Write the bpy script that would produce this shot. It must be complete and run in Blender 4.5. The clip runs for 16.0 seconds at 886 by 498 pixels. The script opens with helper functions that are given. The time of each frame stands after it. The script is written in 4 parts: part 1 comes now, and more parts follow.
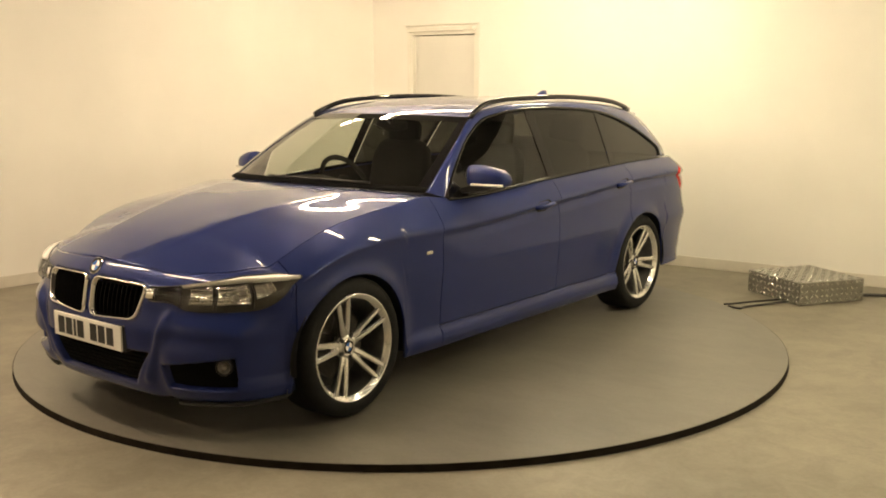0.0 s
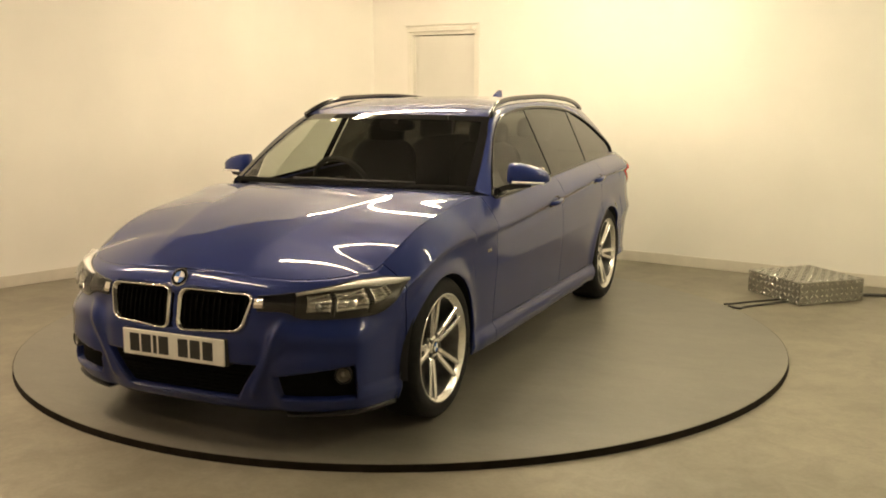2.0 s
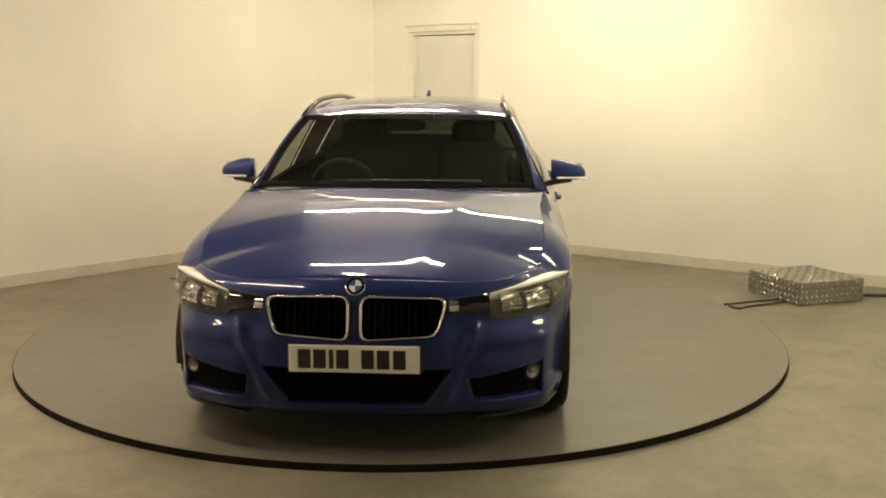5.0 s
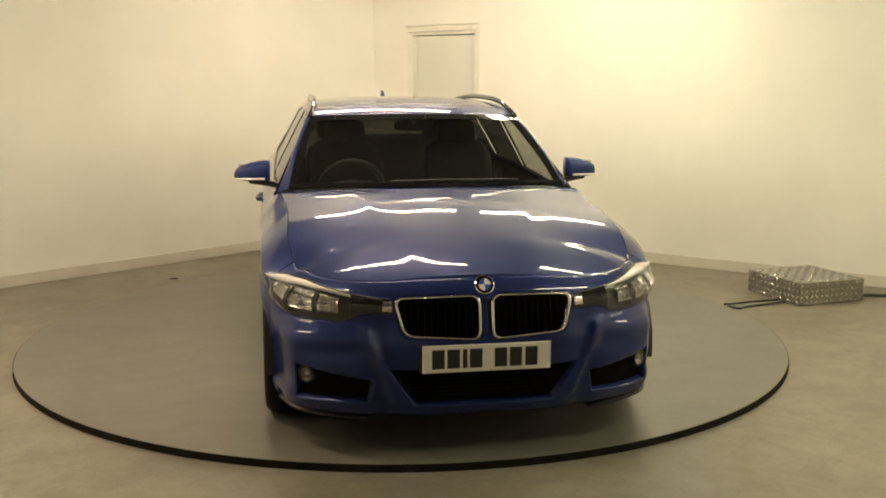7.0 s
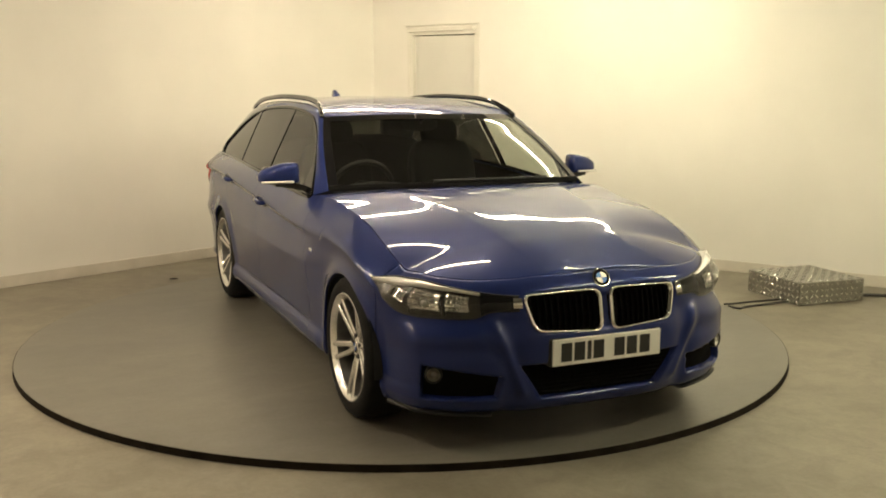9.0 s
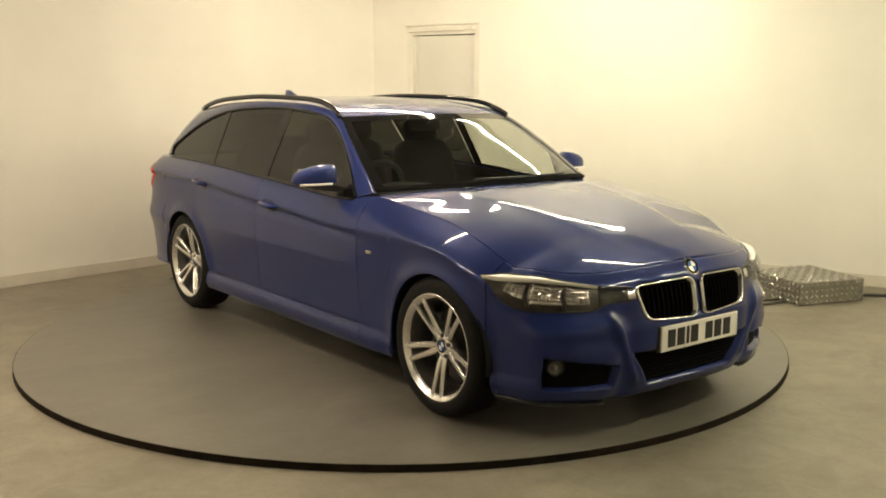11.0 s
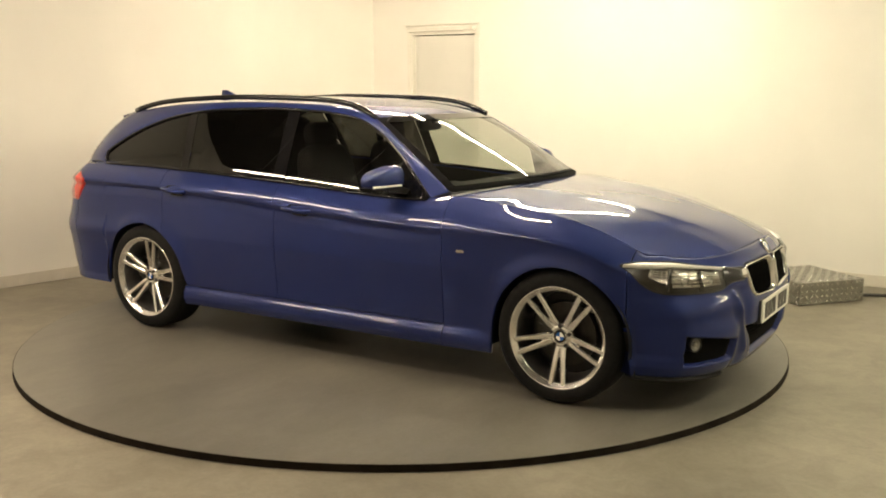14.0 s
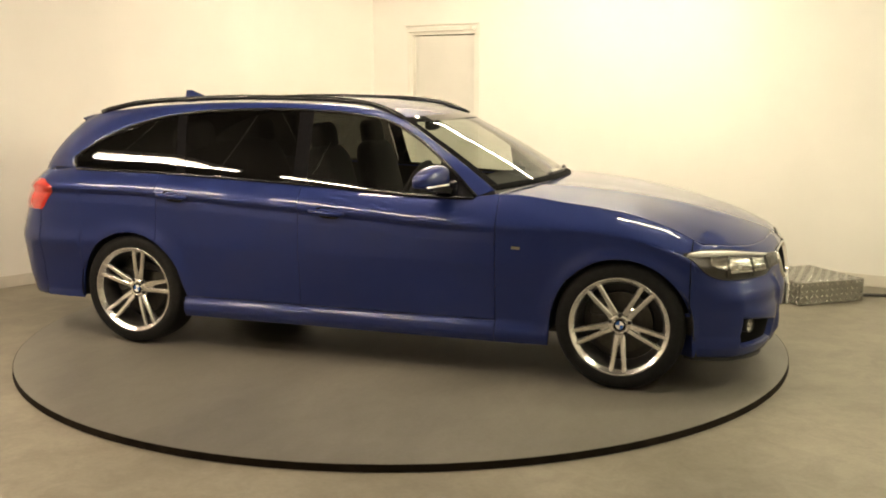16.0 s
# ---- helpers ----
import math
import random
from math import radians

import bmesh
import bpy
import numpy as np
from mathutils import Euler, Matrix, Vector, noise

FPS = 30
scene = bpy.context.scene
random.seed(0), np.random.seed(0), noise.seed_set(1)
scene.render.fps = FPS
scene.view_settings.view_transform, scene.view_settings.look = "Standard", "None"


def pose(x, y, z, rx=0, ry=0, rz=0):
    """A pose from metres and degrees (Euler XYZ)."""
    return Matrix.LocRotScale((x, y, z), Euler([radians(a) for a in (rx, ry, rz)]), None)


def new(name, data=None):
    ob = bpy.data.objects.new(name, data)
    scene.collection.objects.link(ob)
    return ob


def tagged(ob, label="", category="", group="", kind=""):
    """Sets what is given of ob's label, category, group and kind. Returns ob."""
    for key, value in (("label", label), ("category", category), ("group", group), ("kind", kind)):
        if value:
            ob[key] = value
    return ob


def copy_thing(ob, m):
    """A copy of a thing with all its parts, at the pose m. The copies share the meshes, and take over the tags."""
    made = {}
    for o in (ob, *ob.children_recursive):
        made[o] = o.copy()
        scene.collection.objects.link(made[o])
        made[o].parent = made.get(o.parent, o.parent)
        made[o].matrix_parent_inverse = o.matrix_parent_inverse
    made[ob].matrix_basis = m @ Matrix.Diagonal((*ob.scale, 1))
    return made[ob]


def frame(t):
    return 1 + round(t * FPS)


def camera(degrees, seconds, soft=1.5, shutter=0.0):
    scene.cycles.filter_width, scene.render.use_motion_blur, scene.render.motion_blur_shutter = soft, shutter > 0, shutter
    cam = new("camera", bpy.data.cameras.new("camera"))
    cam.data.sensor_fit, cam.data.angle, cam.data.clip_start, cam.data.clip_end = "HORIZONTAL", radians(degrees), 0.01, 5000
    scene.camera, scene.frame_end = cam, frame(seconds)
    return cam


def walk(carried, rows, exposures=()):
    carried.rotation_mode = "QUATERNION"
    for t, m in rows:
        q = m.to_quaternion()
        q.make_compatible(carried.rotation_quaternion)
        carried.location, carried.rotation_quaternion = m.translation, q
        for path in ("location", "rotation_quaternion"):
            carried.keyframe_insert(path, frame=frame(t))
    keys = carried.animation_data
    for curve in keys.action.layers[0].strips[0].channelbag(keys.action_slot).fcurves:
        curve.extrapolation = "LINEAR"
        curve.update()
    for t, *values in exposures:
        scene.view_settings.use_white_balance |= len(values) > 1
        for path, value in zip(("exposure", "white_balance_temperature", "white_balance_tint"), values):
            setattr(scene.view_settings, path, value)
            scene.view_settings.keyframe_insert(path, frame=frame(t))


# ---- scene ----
cam = camera(49.18, 16.0, soft=1.9)
EYE = pose(0, 0, 1.4745, 90 - 9.3875, 0, 0) @ pose(0, 0, 0, 0, 0, 0.058)
walk(cam, [(0.0, EYE), (16.0, EYE)], exposures=[(0.0, 0.22, 7120, 13), (3.5, 0.07, 6900, 9), (7.0, 0.00, 6600, 7), (9.0, 0.04, 6560, 7), (12.5, 0.22, 6460, 9), (16.0, 0.34, 6450, 12)])

# ---- light ----
world = bpy.data.worlds.new("world")
scene.world = world
world.use_nodes = True
world.node_tree.nodes["Background"].inputs[0].default_value = (1.0, 0.86, 0.62, 1)
world.node_tree.nodes["Background"].inputs[1].default_value = 0.0
scene.view_settings.exposure = 0.0

TUBE_POWER_WARM, TUBE_POWER_COOL = 134.0, 108.0
TUBE_WARM, TUBE_COOL = (1.0, 0.81, 0.585), (1.0, 0.90, 0.625)


# x, y, turn, length, tint of each fluorescent fitting
# the (-4.0, 3.2) and (5.20, 4.10) fittings are added fill for walls and floor
LIGHTS = [(-0.53, 7.23, -2, 1.40, 0), (1.06, 7.15, -2, 1.40, 1), (-0.38, 4.98, 0, 1.30, 0), (1.65, 5.05, 0, 1.30, 1), (-1.80, 3.76, -41, 1.40, 0), (-3.12, 4.92, -41, 1.40, 0), (-4.0, 3.2, -41, 1.40, 0),
          (2.10, 3.10, 41, 1.45, 1), (3.70, 4.50, 41, 1.45, 1), (5.20, 4.10, 41, 1.45, 1)]


# ---- materials ----
def nodes_of(name):
    m = bpy.data.materials.new(name)
    m.use_nodes = True
    nt = m.node_tree
    return m, nt, nt.nodes["Principled BSDF"], nt.links


def plain(name, colour, rough=0.5, metal=0.0, coat=0.0, spec=0.5, noise_scale=0.0, vary=0.0, bump=0.0, bump_scale=200.0):
    """A surface with a fine colour variation at one scale, wear in the roughness and a fine relief."""
    m, nt, b, ln = nodes_of(name)
    b.inputs["Base Color"].default_value = (*colour, 1)
    b.inputs["Roughness"].default_value = rough
    b.inputs["Metallic"].default_value = metal
    b.inputs["Coat Weight"].default_value = coat
    b.inputs["Coat Roughness"].default_value = 0.03
    b.inputs["Specular IOR Level"].default_value = spec
    tc = nt.nodes.new("ShaderNodeTexCoord")
    if noise_scale:
        n = nt.nodes.new("ShaderNodeTexNoise")
        n.inputs["Scale"].default_value, n.inputs["Detail"].default_value = noise_scale, 6
        ln.new(tc.outputs["Object"], n.inputs["Vector"])
        r = nt.nodes.new("ShaderNodeMapRange")
        r.inputs["From Min"].default_value, r.inputs["From Max"].default_value = 0.3, 0.7
        r.inputs["To Min"].default_value, r.inputs["To Max"].default_value = 1 - vary, 1 + vary
        ln.new(n.outputs["Fac"], r.inputs["Value"])
        mx = nt.nodes.new("ShaderNodeMix")
        mx.data_type, mx.blend_type = "RGBA", "MULTIPLY"
        mx.inputs["Factor"].default_value = 1
        mx.inputs["A"].default_value = (*colour, 1)
        ln.new(r.outputs["Result"], mx.inputs["B"])
        ln.new(mx.outputs["Result"], b.inputs["Base Color"])
    if bump:
        n2 = nt.nodes.new("ShaderNodeTexNoise")
        n2.inputs["Scale"].default_value, n2.inputs["Detail"].default_value = bump_scale, 4
        ln.new(tc.outputs["Object"], n2.inputs["Vector"])
        bp = nt.nodes.new("ShaderNodeBump")
        bp.inputs["Strength"].default_value, bp.inputs["Distance"].default_value = bump, 0.01
        ln.new(n2.outputs["Fac"], bp.inputs["Height"])
        ln.new(bp.outputs["Normal"], b.inputs["Normal"])
    return m


def glow(name, colour, strength):
    m, nt, b, ln = nodes_of(name)
    b.inputs["Emission Color"].default_value = (*colour, 1)
    b.inputs["Emission Strength"].default_value = strength
    b.inputs["Base Color"].default_value = (0.8, 0.8, 0.8, 1)
    return m


def concrete(name, dark, light, rough, scale, streak=1.0, scuff=0.16):
    """Worn painted concrete: broad stains, fine speckle, scuffed gloss."""
    m, nt, b, ln = nodes_of(name)
    tc = nt.nodes.new("ShaderNodeTexCoord")
    mp = nt.nodes.new("ShaderNodeMapping")
    mp.inputs["Scale"].default_value = (1, streak, 1)
    ln.new(tc.outputs["Object"], mp.inputs["Vector"])
    big = nt.nodes.new("ShaderNodeTexNoise")
    big.inputs["Scale"].default_value, big.inputs["Detail"].default_value, big.inputs["Roughness"].default_value = scale, 8, 0.62
    ln.new(mp.outputs["Vector"], big.inputs["Vector"])
    fine = nt.nodes.new("ShaderNodeTexNoise")
    fine.inputs["Scale"].default_value, fine.inputs["Detail"].default_value = 55, 5
    mid = nt.nodes.new("ShaderNodeTexNoise")
    mid.inputs["Scale"].default_value, mid.inputs["Detail"].default_value, mid.inputs["Roughness"].default_value = scale * 7, 7, 0.72
    mid.inputs["Distortion"].default_value = 0.6
    ln.new(mp.outputs["Vector"], mid.inputs["Vector"])
    ln.new(tc.outputs["Object"], fine.inputs["Vector"])
    ramp = nt.nodes.new("ShaderNodeValToRGB")
    ramp.color_ramp.elements[0].position, ramp.color_ramp.elements[1].position = 0.32, 0.68
    ramp.color_ramp.elements[0].color, ramp.color_ramp.elements[1].color = (*dark, 1), (*light, 1)
    ln.new(big.outputs["Fac"], ramp.inputs["Fac"])
    mx = nt.nodes.new("ShaderNodeMix")
    mx.data_type, mx.blend_type = "RGBA", "OVERLAY"
    mx.inputs["Factor"].default_value = 0.12
    ln.new(ramp.outputs["Color"], mx.inputs["A"])
    ln.new(fine.outputs["Fac"], mx.inputs["B"])
    sm = nt.nodes.new("ShaderNodeMapRange")
    sm.inputs["From Min"].default_value, sm.inputs["From Max"].default_value = 0.36, 0.60
    sm.inputs["To Min"].default_value, sm.inputs["To Max"].default_value = 1 - scuff, 1.0 + 0.3 * scuff
    ln.new(mid.outputs["Fac"], sm.inputs["Value"])
    mu = nt.nodes.new("ShaderNodeMix")
    mu.data_type, mu.blend_type = "RGBA", "MULTIPLY"
    mu.inputs["Factor"].default_value = 1
    ln.new(mx.outputs["Result"], mu.inputs["A"])
    ln.new(sm.outputs["Result"], mu.inputs["B"])
    ln.new(mu.outputs["Result"], b.inputs["Base Color"])
    rr = nt.nodes.new("ShaderNodeMapRange")
    rr.inputs["To Min"].default_value, rr.inputs["To Max"].default_value = rough - 0.12, rough + 0.12
    ln.new(big.outputs["Fac"], rr.inputs["Value"])
    ln.new(rr.outputs["Result"], b.inputs["Roughness"])
    bp = nt.nodes.new("ShaderNodeBump")
    bp.inputs["Strength"].default_value, bp.inputs["Distance"].default_value = 0.06, 0.003
    ln.new(fine.outputs["Fac"], bp.inputs["Height"])
    ln.new(bp.outputs["Normal"], b.inputs["Normal"])
    return m


M_WALL = plain("wall_paint", (0.87, 0.85, 0.79), 0.6, noise_scale=1.3, vary=0.035, bump=0.08, bump_scale=90)
# darker copy of the wall paint, toned to set bounce light on the car
M_UNSEEN_WALL = plain("unseen_wall_toned_paint", (0.66, 0.64, 0.58), 0.65, noise_scale=1.3, vary=0.05)
M_CEIL = plain("ceiling_paint", (0.075, 0.072, 0.066), 0.85, noise_scale=2, vary=0.03)
M_SKIRT = plain("skirting_paint", (0.66, 0.62, 0.54), 0.4, noise_scale=6, vary=0.06)
M_DOOR = plain("door_paint", (0.72, 0.71, 0.66), 0.42, noise_scale=2.5, vary=0.03)
M_FRAME = plain("frame_paint", (0.80, 0.78, 0.71), 0.4, noise_scale=4, vary=0.04)
M_FLOOR = concrete("floor_concrete", (0.172, 0.153, 0.115), (0.312, 0.284, 0.223), 0.46, 0.8)
M_TABLE = concrete("turntable_paint", (0.128, 0.119, 0.100), (0.210, 0.196, 0.165), 0.36, 1.3, 0.5, 0.10)
M_RIM = plain("rubber_edging", (0.014, 0.010, 0.007), 0.85, spec=0.1, noise_scale=9, vary=0.3)
M_TUBES = (glow("warm_white_tube", TUBE_WARM, TUBE_POWER_WARM), glow("cool_white_tube", TUBE_COOL, TUBE_POWER_COOL))
M_LAMPBODY = plain("lamp_enamel", (0.7, 0.7, 0.68), 0.4)
M_CABLE = plain("cable_rubber", (0.03, 0.028, 0.025), 0.5, noise_scale=20, vary=0.2)
M_CHECKER = plain("checker_plate_aluminium", (0.26, 0.25, 0.22), 0.42, metal=0.8, noise_scale=14, vary=0.12)
M_CHECKER2 = plain("checker_plate_tread", (0.72, 0.70, 0.64), 0.25, metal=0.9, noise_scale=14, vary=0.1)
M_DUST = plain("dark_debris", (0.05, 0.04, 0.03), 0.8, noise_scale=30, vary=0.3)


# ---- mesh helpers ----
def obj(name, bm, mat, smooth=False, parent=None, label=""):
    me = bpy.data.meshes.new(name)
    bm.to_mesh(me)
    bm.free()
    for m in (mat if isinstance(mat, (list, tuple)) else [mat]):
        me.materials.append(m)
    if smooth:
        for p in me.polygons:
            p.use_smooth = True
    ob = new(name, me)
    if parent is not None:
        ob.parent = parent
    if label:
        tagged(ob, label)
    return ob


def part(name, bm, mat, parent, label="", smooth=False):
    return obj(name, bm, mat, smooth, parent, label)


def add_box(bm, lo, hi, bevel=0.0, m=None, mat=0, seg=2):
    vs = [bm.verts.new((x, y, z)) for x in (lo[0], hi[0]) for y in (lo[1], hi[1]) for z in (lo[2], hi[2])]
    fs = [bm.faces.new([vs[i] for i in q]) for q in ((0, 1, 3, 2), (4, 6, 7, 5), (0, 4, 5, 1), (2, 3, 7, 6), (0, 2, 6, 4), (1, 5, 7, 3))]
    for f in fs:
        f.material_index = mat
    got = vs
    if bevel:
        es = list({e for f in fs for e in f.edges})
        r = bmesh.ops.bevel(bm, geom=es, offset=bevel, segments=seg, profile=0.5, affect="EDGES", material=-1)
        got = list({v for f in r["faces"] for v in f.verts} | {v for v in vs if v.is_valid})
    if m is not None:
        bmesh.ops.transform(bm, matrix=m, verts=got)
    return got


def box_bm(lo, hi, bevel=0.0, m=None):
    bm = bmesh.new()
    add_box(bm, lo, hi, bevel, m)
    return bm


def add_grid(bm, P, close_u=False, close_v=False, mat=0, flip=False):
    """Faces over a grid of points P[i][j]; None leaves a hole."""
    V = [[bm.verts.new(p) if p is not None else None for p in row] for row in P]
    nu, nv = len(V), len(V[0])
    for i in range(nu - (0 if close_u else 1)):
        for j in range(nv - (0 if close_v else 1)):
            q = [V[i][j], V[(i + 1) % nu][j], V[(i + 1) % nu][(j + 1) % nv], V[i][(j + 1) % nv]]
            if any(v is None for v in q):
                continue
            if flip:
                q.reverse()
            try:
                f = bm.faces.new(q)
                f.material_index = mat
            except ValueError:
                pass
    return V


def tube_path(bm, pts, r, n=8, cap=True, squash=1.0):
    """A round bar along points."""
    rings = []
    pts = [Vector(p) for p in pts]
    for i, p in enumerate(pts):
        d = (pts[min(i + 1, len(pts) - 1)] - pts[max(i - 1, 0)]).normalized()
        s = d.cross(Vector((0, 0, 1)))
        s = s.normalized() if s.length > 1e-4 else Vector((1, 0, 0))
        u = s.cross(d).normalized()
        rr = r[i] if isinstance(r, (list, tuple)) else r
        rings.append([p + (s * math.cos(2 * math.pi * k / n) + u * squash * math.sin(2 * math.pi * k / n)) * rr for k in range(n)])
    V = add_grid(bm, rings, close_v=True)
    if cap:
        bm.faces.new(V[0])
        bm.faces.new(V[-1][::-1])


def spline(xs, ys):
    """A smooth monotone-ish curve through points (Catmull-Rom slopes), as a function."""
    xs, ys = list(xs), list(ys)
    n = len(xs)
    s = [(ys[i + 1] - ys[i]) / (xs[i + 1] - xs[i]) for i in range(n - 1)]
    m = [s[0]] + [0 if s[i - 1] * s[i] <= 0 else 2 * s[i - 1] * s[i] / (s[i - 1] + s[i]) for i in range(1, n - 1)] + [s[-1]]

    def f(x):
        if x <= xs[0]:
            return ys[0]
        if x >= xs[-1]:
            return ys[-1]
        i = 0
        while x > xs[i + 1]:
            i += 1
        h = xs[i + 1] - xs[i]
        t = (x - xs[i]) / h
        return (ys[i] * (1 + 2 * t) * (1 - t) ** 2 + m[i] * h * t * (1 - t) ** 2 + ys[i + 1] * t * t * (3 - 2 * t) + m[i + 1] * h * t * t * (t - 1))
    return f


def lerp(a, b, t):
    return a + (b - a) * t


def smoothstep(a, b, x):
    t = min(1, max(0, (x - a) / (b - a)))
    return t * t * (3 - 2 * t)


# ---- the room ----
FLOOR_Z = -0.034
CEIL_Z = 3.3
LAMP_Z = 2.47
CORNER = Vector((-0.72, 10.188, 0))
DR = Vector((0.821, -0.571, 0)).normalized()   # along the wall with the door
DL = Vector((-0.672, -0.740, 0)).normalized()  # along the plain wall
LEN_R, LEN_L = 10.0, 10.4
END_R = CORNER + DR * LEN_R
END_L = CORNER + DL * LEN_L
FAR = CORNER + DR * LEN_R + DL * LEN_L


def wall(name, a, b, label, holes=(), mat=None):
    """A wall 0.2 m thick from a to b; its inner face is on the line, the thickness behind it. Holes: (from, to, top)."""
    d = (b - a).normalized()
    n = Vector((-d.y, d.x, 0))
    if n.dot((CORNER + FAR) / 2 - a) > 0:
        n = -n
    L = (b - a).length
    m = Matrix(((d.x, n.x, 0, a.x), (d.y, n.y, 0, a.y), (0, 0, 1, 0), (0, 0, 0, 1)))
    bm = bmesh.new()
    x = -0.2
    for h0, h1, top in holes:
        add_box(bm, (x, 0, FLOOR_Z - 0.1), (h0, 0.2, CEIL_Z), m=m)
        add_box(bm, (h0, 0, top), (h1, 0.2, CEIL_Z), m=m)
        x = h1
    add_box(bm, (x, 0, FLOOR_Z - 0.1), (L + 0.2, 0.2, CEIL_Z), m=m)
    bmesh.ops.recalc_face_normals(bm, faces=bm.faces)
    ob = obj(name, bm, mat or M_WALL)
    tagged(ob, label, "wall", kind="structure")
    # skirting board
    n2 = -n
    bm = bmesh.new()
    x = 0.0
    for h0, h1, top in holes:
        add_box(bm, (x, -0.012, FLOOR_Z), (h0 - 0.06, -0.001, FLOOR_Z + 0.09), 0.003, m)
        x = h1 + 0.06
    add_box(bm, (x, -0.012, FLOOR_Z), (L - 0.012, -0.001, FLOOR_Z + 0.09), 0.003, m)
    sk = obj("baseboard", bm, M_SKIRT)
    tagged(sk, "low painted skirting board along the cream wall", "baseboard", kind="structure")
    return m


DOOR0, DOOR1, DOORTOP = 0.475, 1.275, 2.035
m_right = wall("wall_north", CORNER, END_R, "smooth cream-painted wall with one flush door", [(DOOR0, DOOR1, DOORTOP)])
wall("wall_west", END_L, CORNER, "smooth cream-painted plain wall meeting the floor")
# two added, unseen walls; their tone steers the light on the car's sides
wall("wall_south", FAR, END_L, "unseen cream wall behind the viewpoint, toned to set the bounce light", mat=M_UNSEEN_WALL)
wall("wall_east", END_R, FAR, "unseen cream wall closing the room, toned to set the bounce light", mat=M_UNSEEN_WALL)

bm = bmesh.new()
cs = [CORNER - (DR + DL) * 0.4, END_R + (DR - DL) * 0.4, FAR + (DR + DL) * 0.4, END_L + (DL - DR) * 0.4]
bm.faces.new([bm.verts.new((c.x, c.y, FLOOR_Z)) for c in cs])
bmesh.ops.subdivide_edges(bm, edges=bm.edges[:], cuts=10, use_grid_fill=True)
bmesh.ops.recalc_face_normals(bm, faces=bm.faces)
r = bmesh.ops.extrude_face_region(bm, geom=bm.faces[:])
for v in r["geom"]:
    if isinstance(v, bmesh.types.BMVert):
        v.co.z -= 0.1
bmesh.ops.recalc_face_normals(bm, faces=bm.faces)
tagged(obj("floor", bm, M_FLOOR), "worn olive-grey painted concrete floor with stains", "floor", kind="structure")
bm = bmesh.new()
bm.faces.new([bm.verts.new((c.x, c.y, CEIL_Z)) for c in cs])
r = bmesh.ops.extrude_face_region(bm, geom=bm.faces[:])
for v in r["geom"]:
    if isinstance(v, bmesh.types.BMVert):
        v.co.z += 0.15
bmesh.ops.recalc_face_normals(bm, faces=bm.faces)
tagged(obj("ceiling", bm, M_CEIL), "plain dark grey ceiling", "ceiling", kind="structure")

# door in the wall: an Empty at its base, leaf, frame members, handle
door = new("door_1")
door.matrix_world = m_right @ pose(DOOR0, 0, FLOOR_Z)
tagged(door, "closed flush cream door in a painted frame", "door", kind="structure")
W, Hd = DOOR1 - DOOR0, DOORTOP - FLOOR_Z
part("door_leaf", box_bm((0.036, 0.05, 0.006), (W - 0.036, 0.09, Hd - 0.042), 0.003), M_DOOR, door, "flush cream door leaf")
part("jamb", box_bm((0.001, -0.004, 0.001), (0.033, 0.12, Hd - 0.036), 0.003), M_FRAME, door)
part("jamb", box_bm((W - 0.033, -0.004, 0.001), (W - 0.001, 0.12, Hd - 0.036), 0.003), M_FRAME, door)
part("head", box_bm((0.001, -0.004, Hd - 0.034), (W - 0.001, 0.12, Hd - 0.001), 0.003), M_FRAME, door)
part("architrave", box_bm((-0.03, -0.010, 0.0), (0.006, -0.0015, Hd + 0.045), 0.004), M_FRAME, door)
part("architrave", box_bm((W - 0.006, -0.010, 0.0), (W + 0.03, -0.0015, Hd + 0.045), 0.004), M_FRAME, door)
part("architrave", box_bm((0.0065, -0.075, Hd - 0.004), (W - 0.0065, -0.0015, Hd + 0.026), 0.004), M_FRAME, door)
part("head_cap", box_bm((-0.03, -0.055, Hd + 0.054), (W + 0.03, -0.0015, Hd + 0.062), 0.002), M_FRAME, door, "thin projecting cap over the door")
bm = bmesh.new()
tube_path(bm, [(W - 0.09, 0.05, 1.0), (W - 0.09, -0.03, 1.0)], 0.009)
tube_path(bm, [(W - 0.085, -0.03, 1.0), (W - 0.2, -0.032, 1.0)], 0.009)
M_STEEL = plain("brushed_steel", (0.6, 0.6, 0.58), 0.3, metal=1.0, noise_scale=30, vary=0.05)
part("door_handle", bm, M_STEEL, door, "steel lever handle")

# fluorescent fittings on the ceiling
def lamp_fitting(x, y, ang, length, tint):
    e = new("ceiling_light")
    e.matrix_world = pose(x, y, LAMP_Z, 0, 0, ang)
    tagged(e, "lit fluorescent batten with one bare tube hung from the ceiling, two of the ten added as fill", "ceiling light", "fluorescent ceiling lights")
    h = length / 2
    part("batten", box_bm((-h, -0.03, -0.05), (h, 0.03, -0.001), 0.006), M_LAMPBODY, e)
    for s in (-1, 1):
        part("lamp_holder", box_bm((s * h - 0.012, -0.02, -0.10), (s * h + 0.012, 0.02, -0.0505), 0.004), M_LAMPBODY, e)
    for s in (-1, 1):
        bm = bmesh.new()
        tube_path(bm, [(s * h * 0.7, 0, -0.002), (s * h * 0.7 + 0.001, 0, CEIL_Z - LAMP_Z)], 0.004, 6)
        part("hanger", bm, M_LAMPBODY, e)
    bm = bmesh.new()
    tube_path(bm, [(-h + 0.014, 0, -0.085), (h - 0.014, 0, -0.085)], 0.019, 10)
    part("tube", bm, M_TUBES[tint], e, "glowing white fluorescent tube", True)
    return e


for lx, ly, la, ll, lt in LIGHTS:
    lamp_fitting(lx, ly, la, ll, lt)

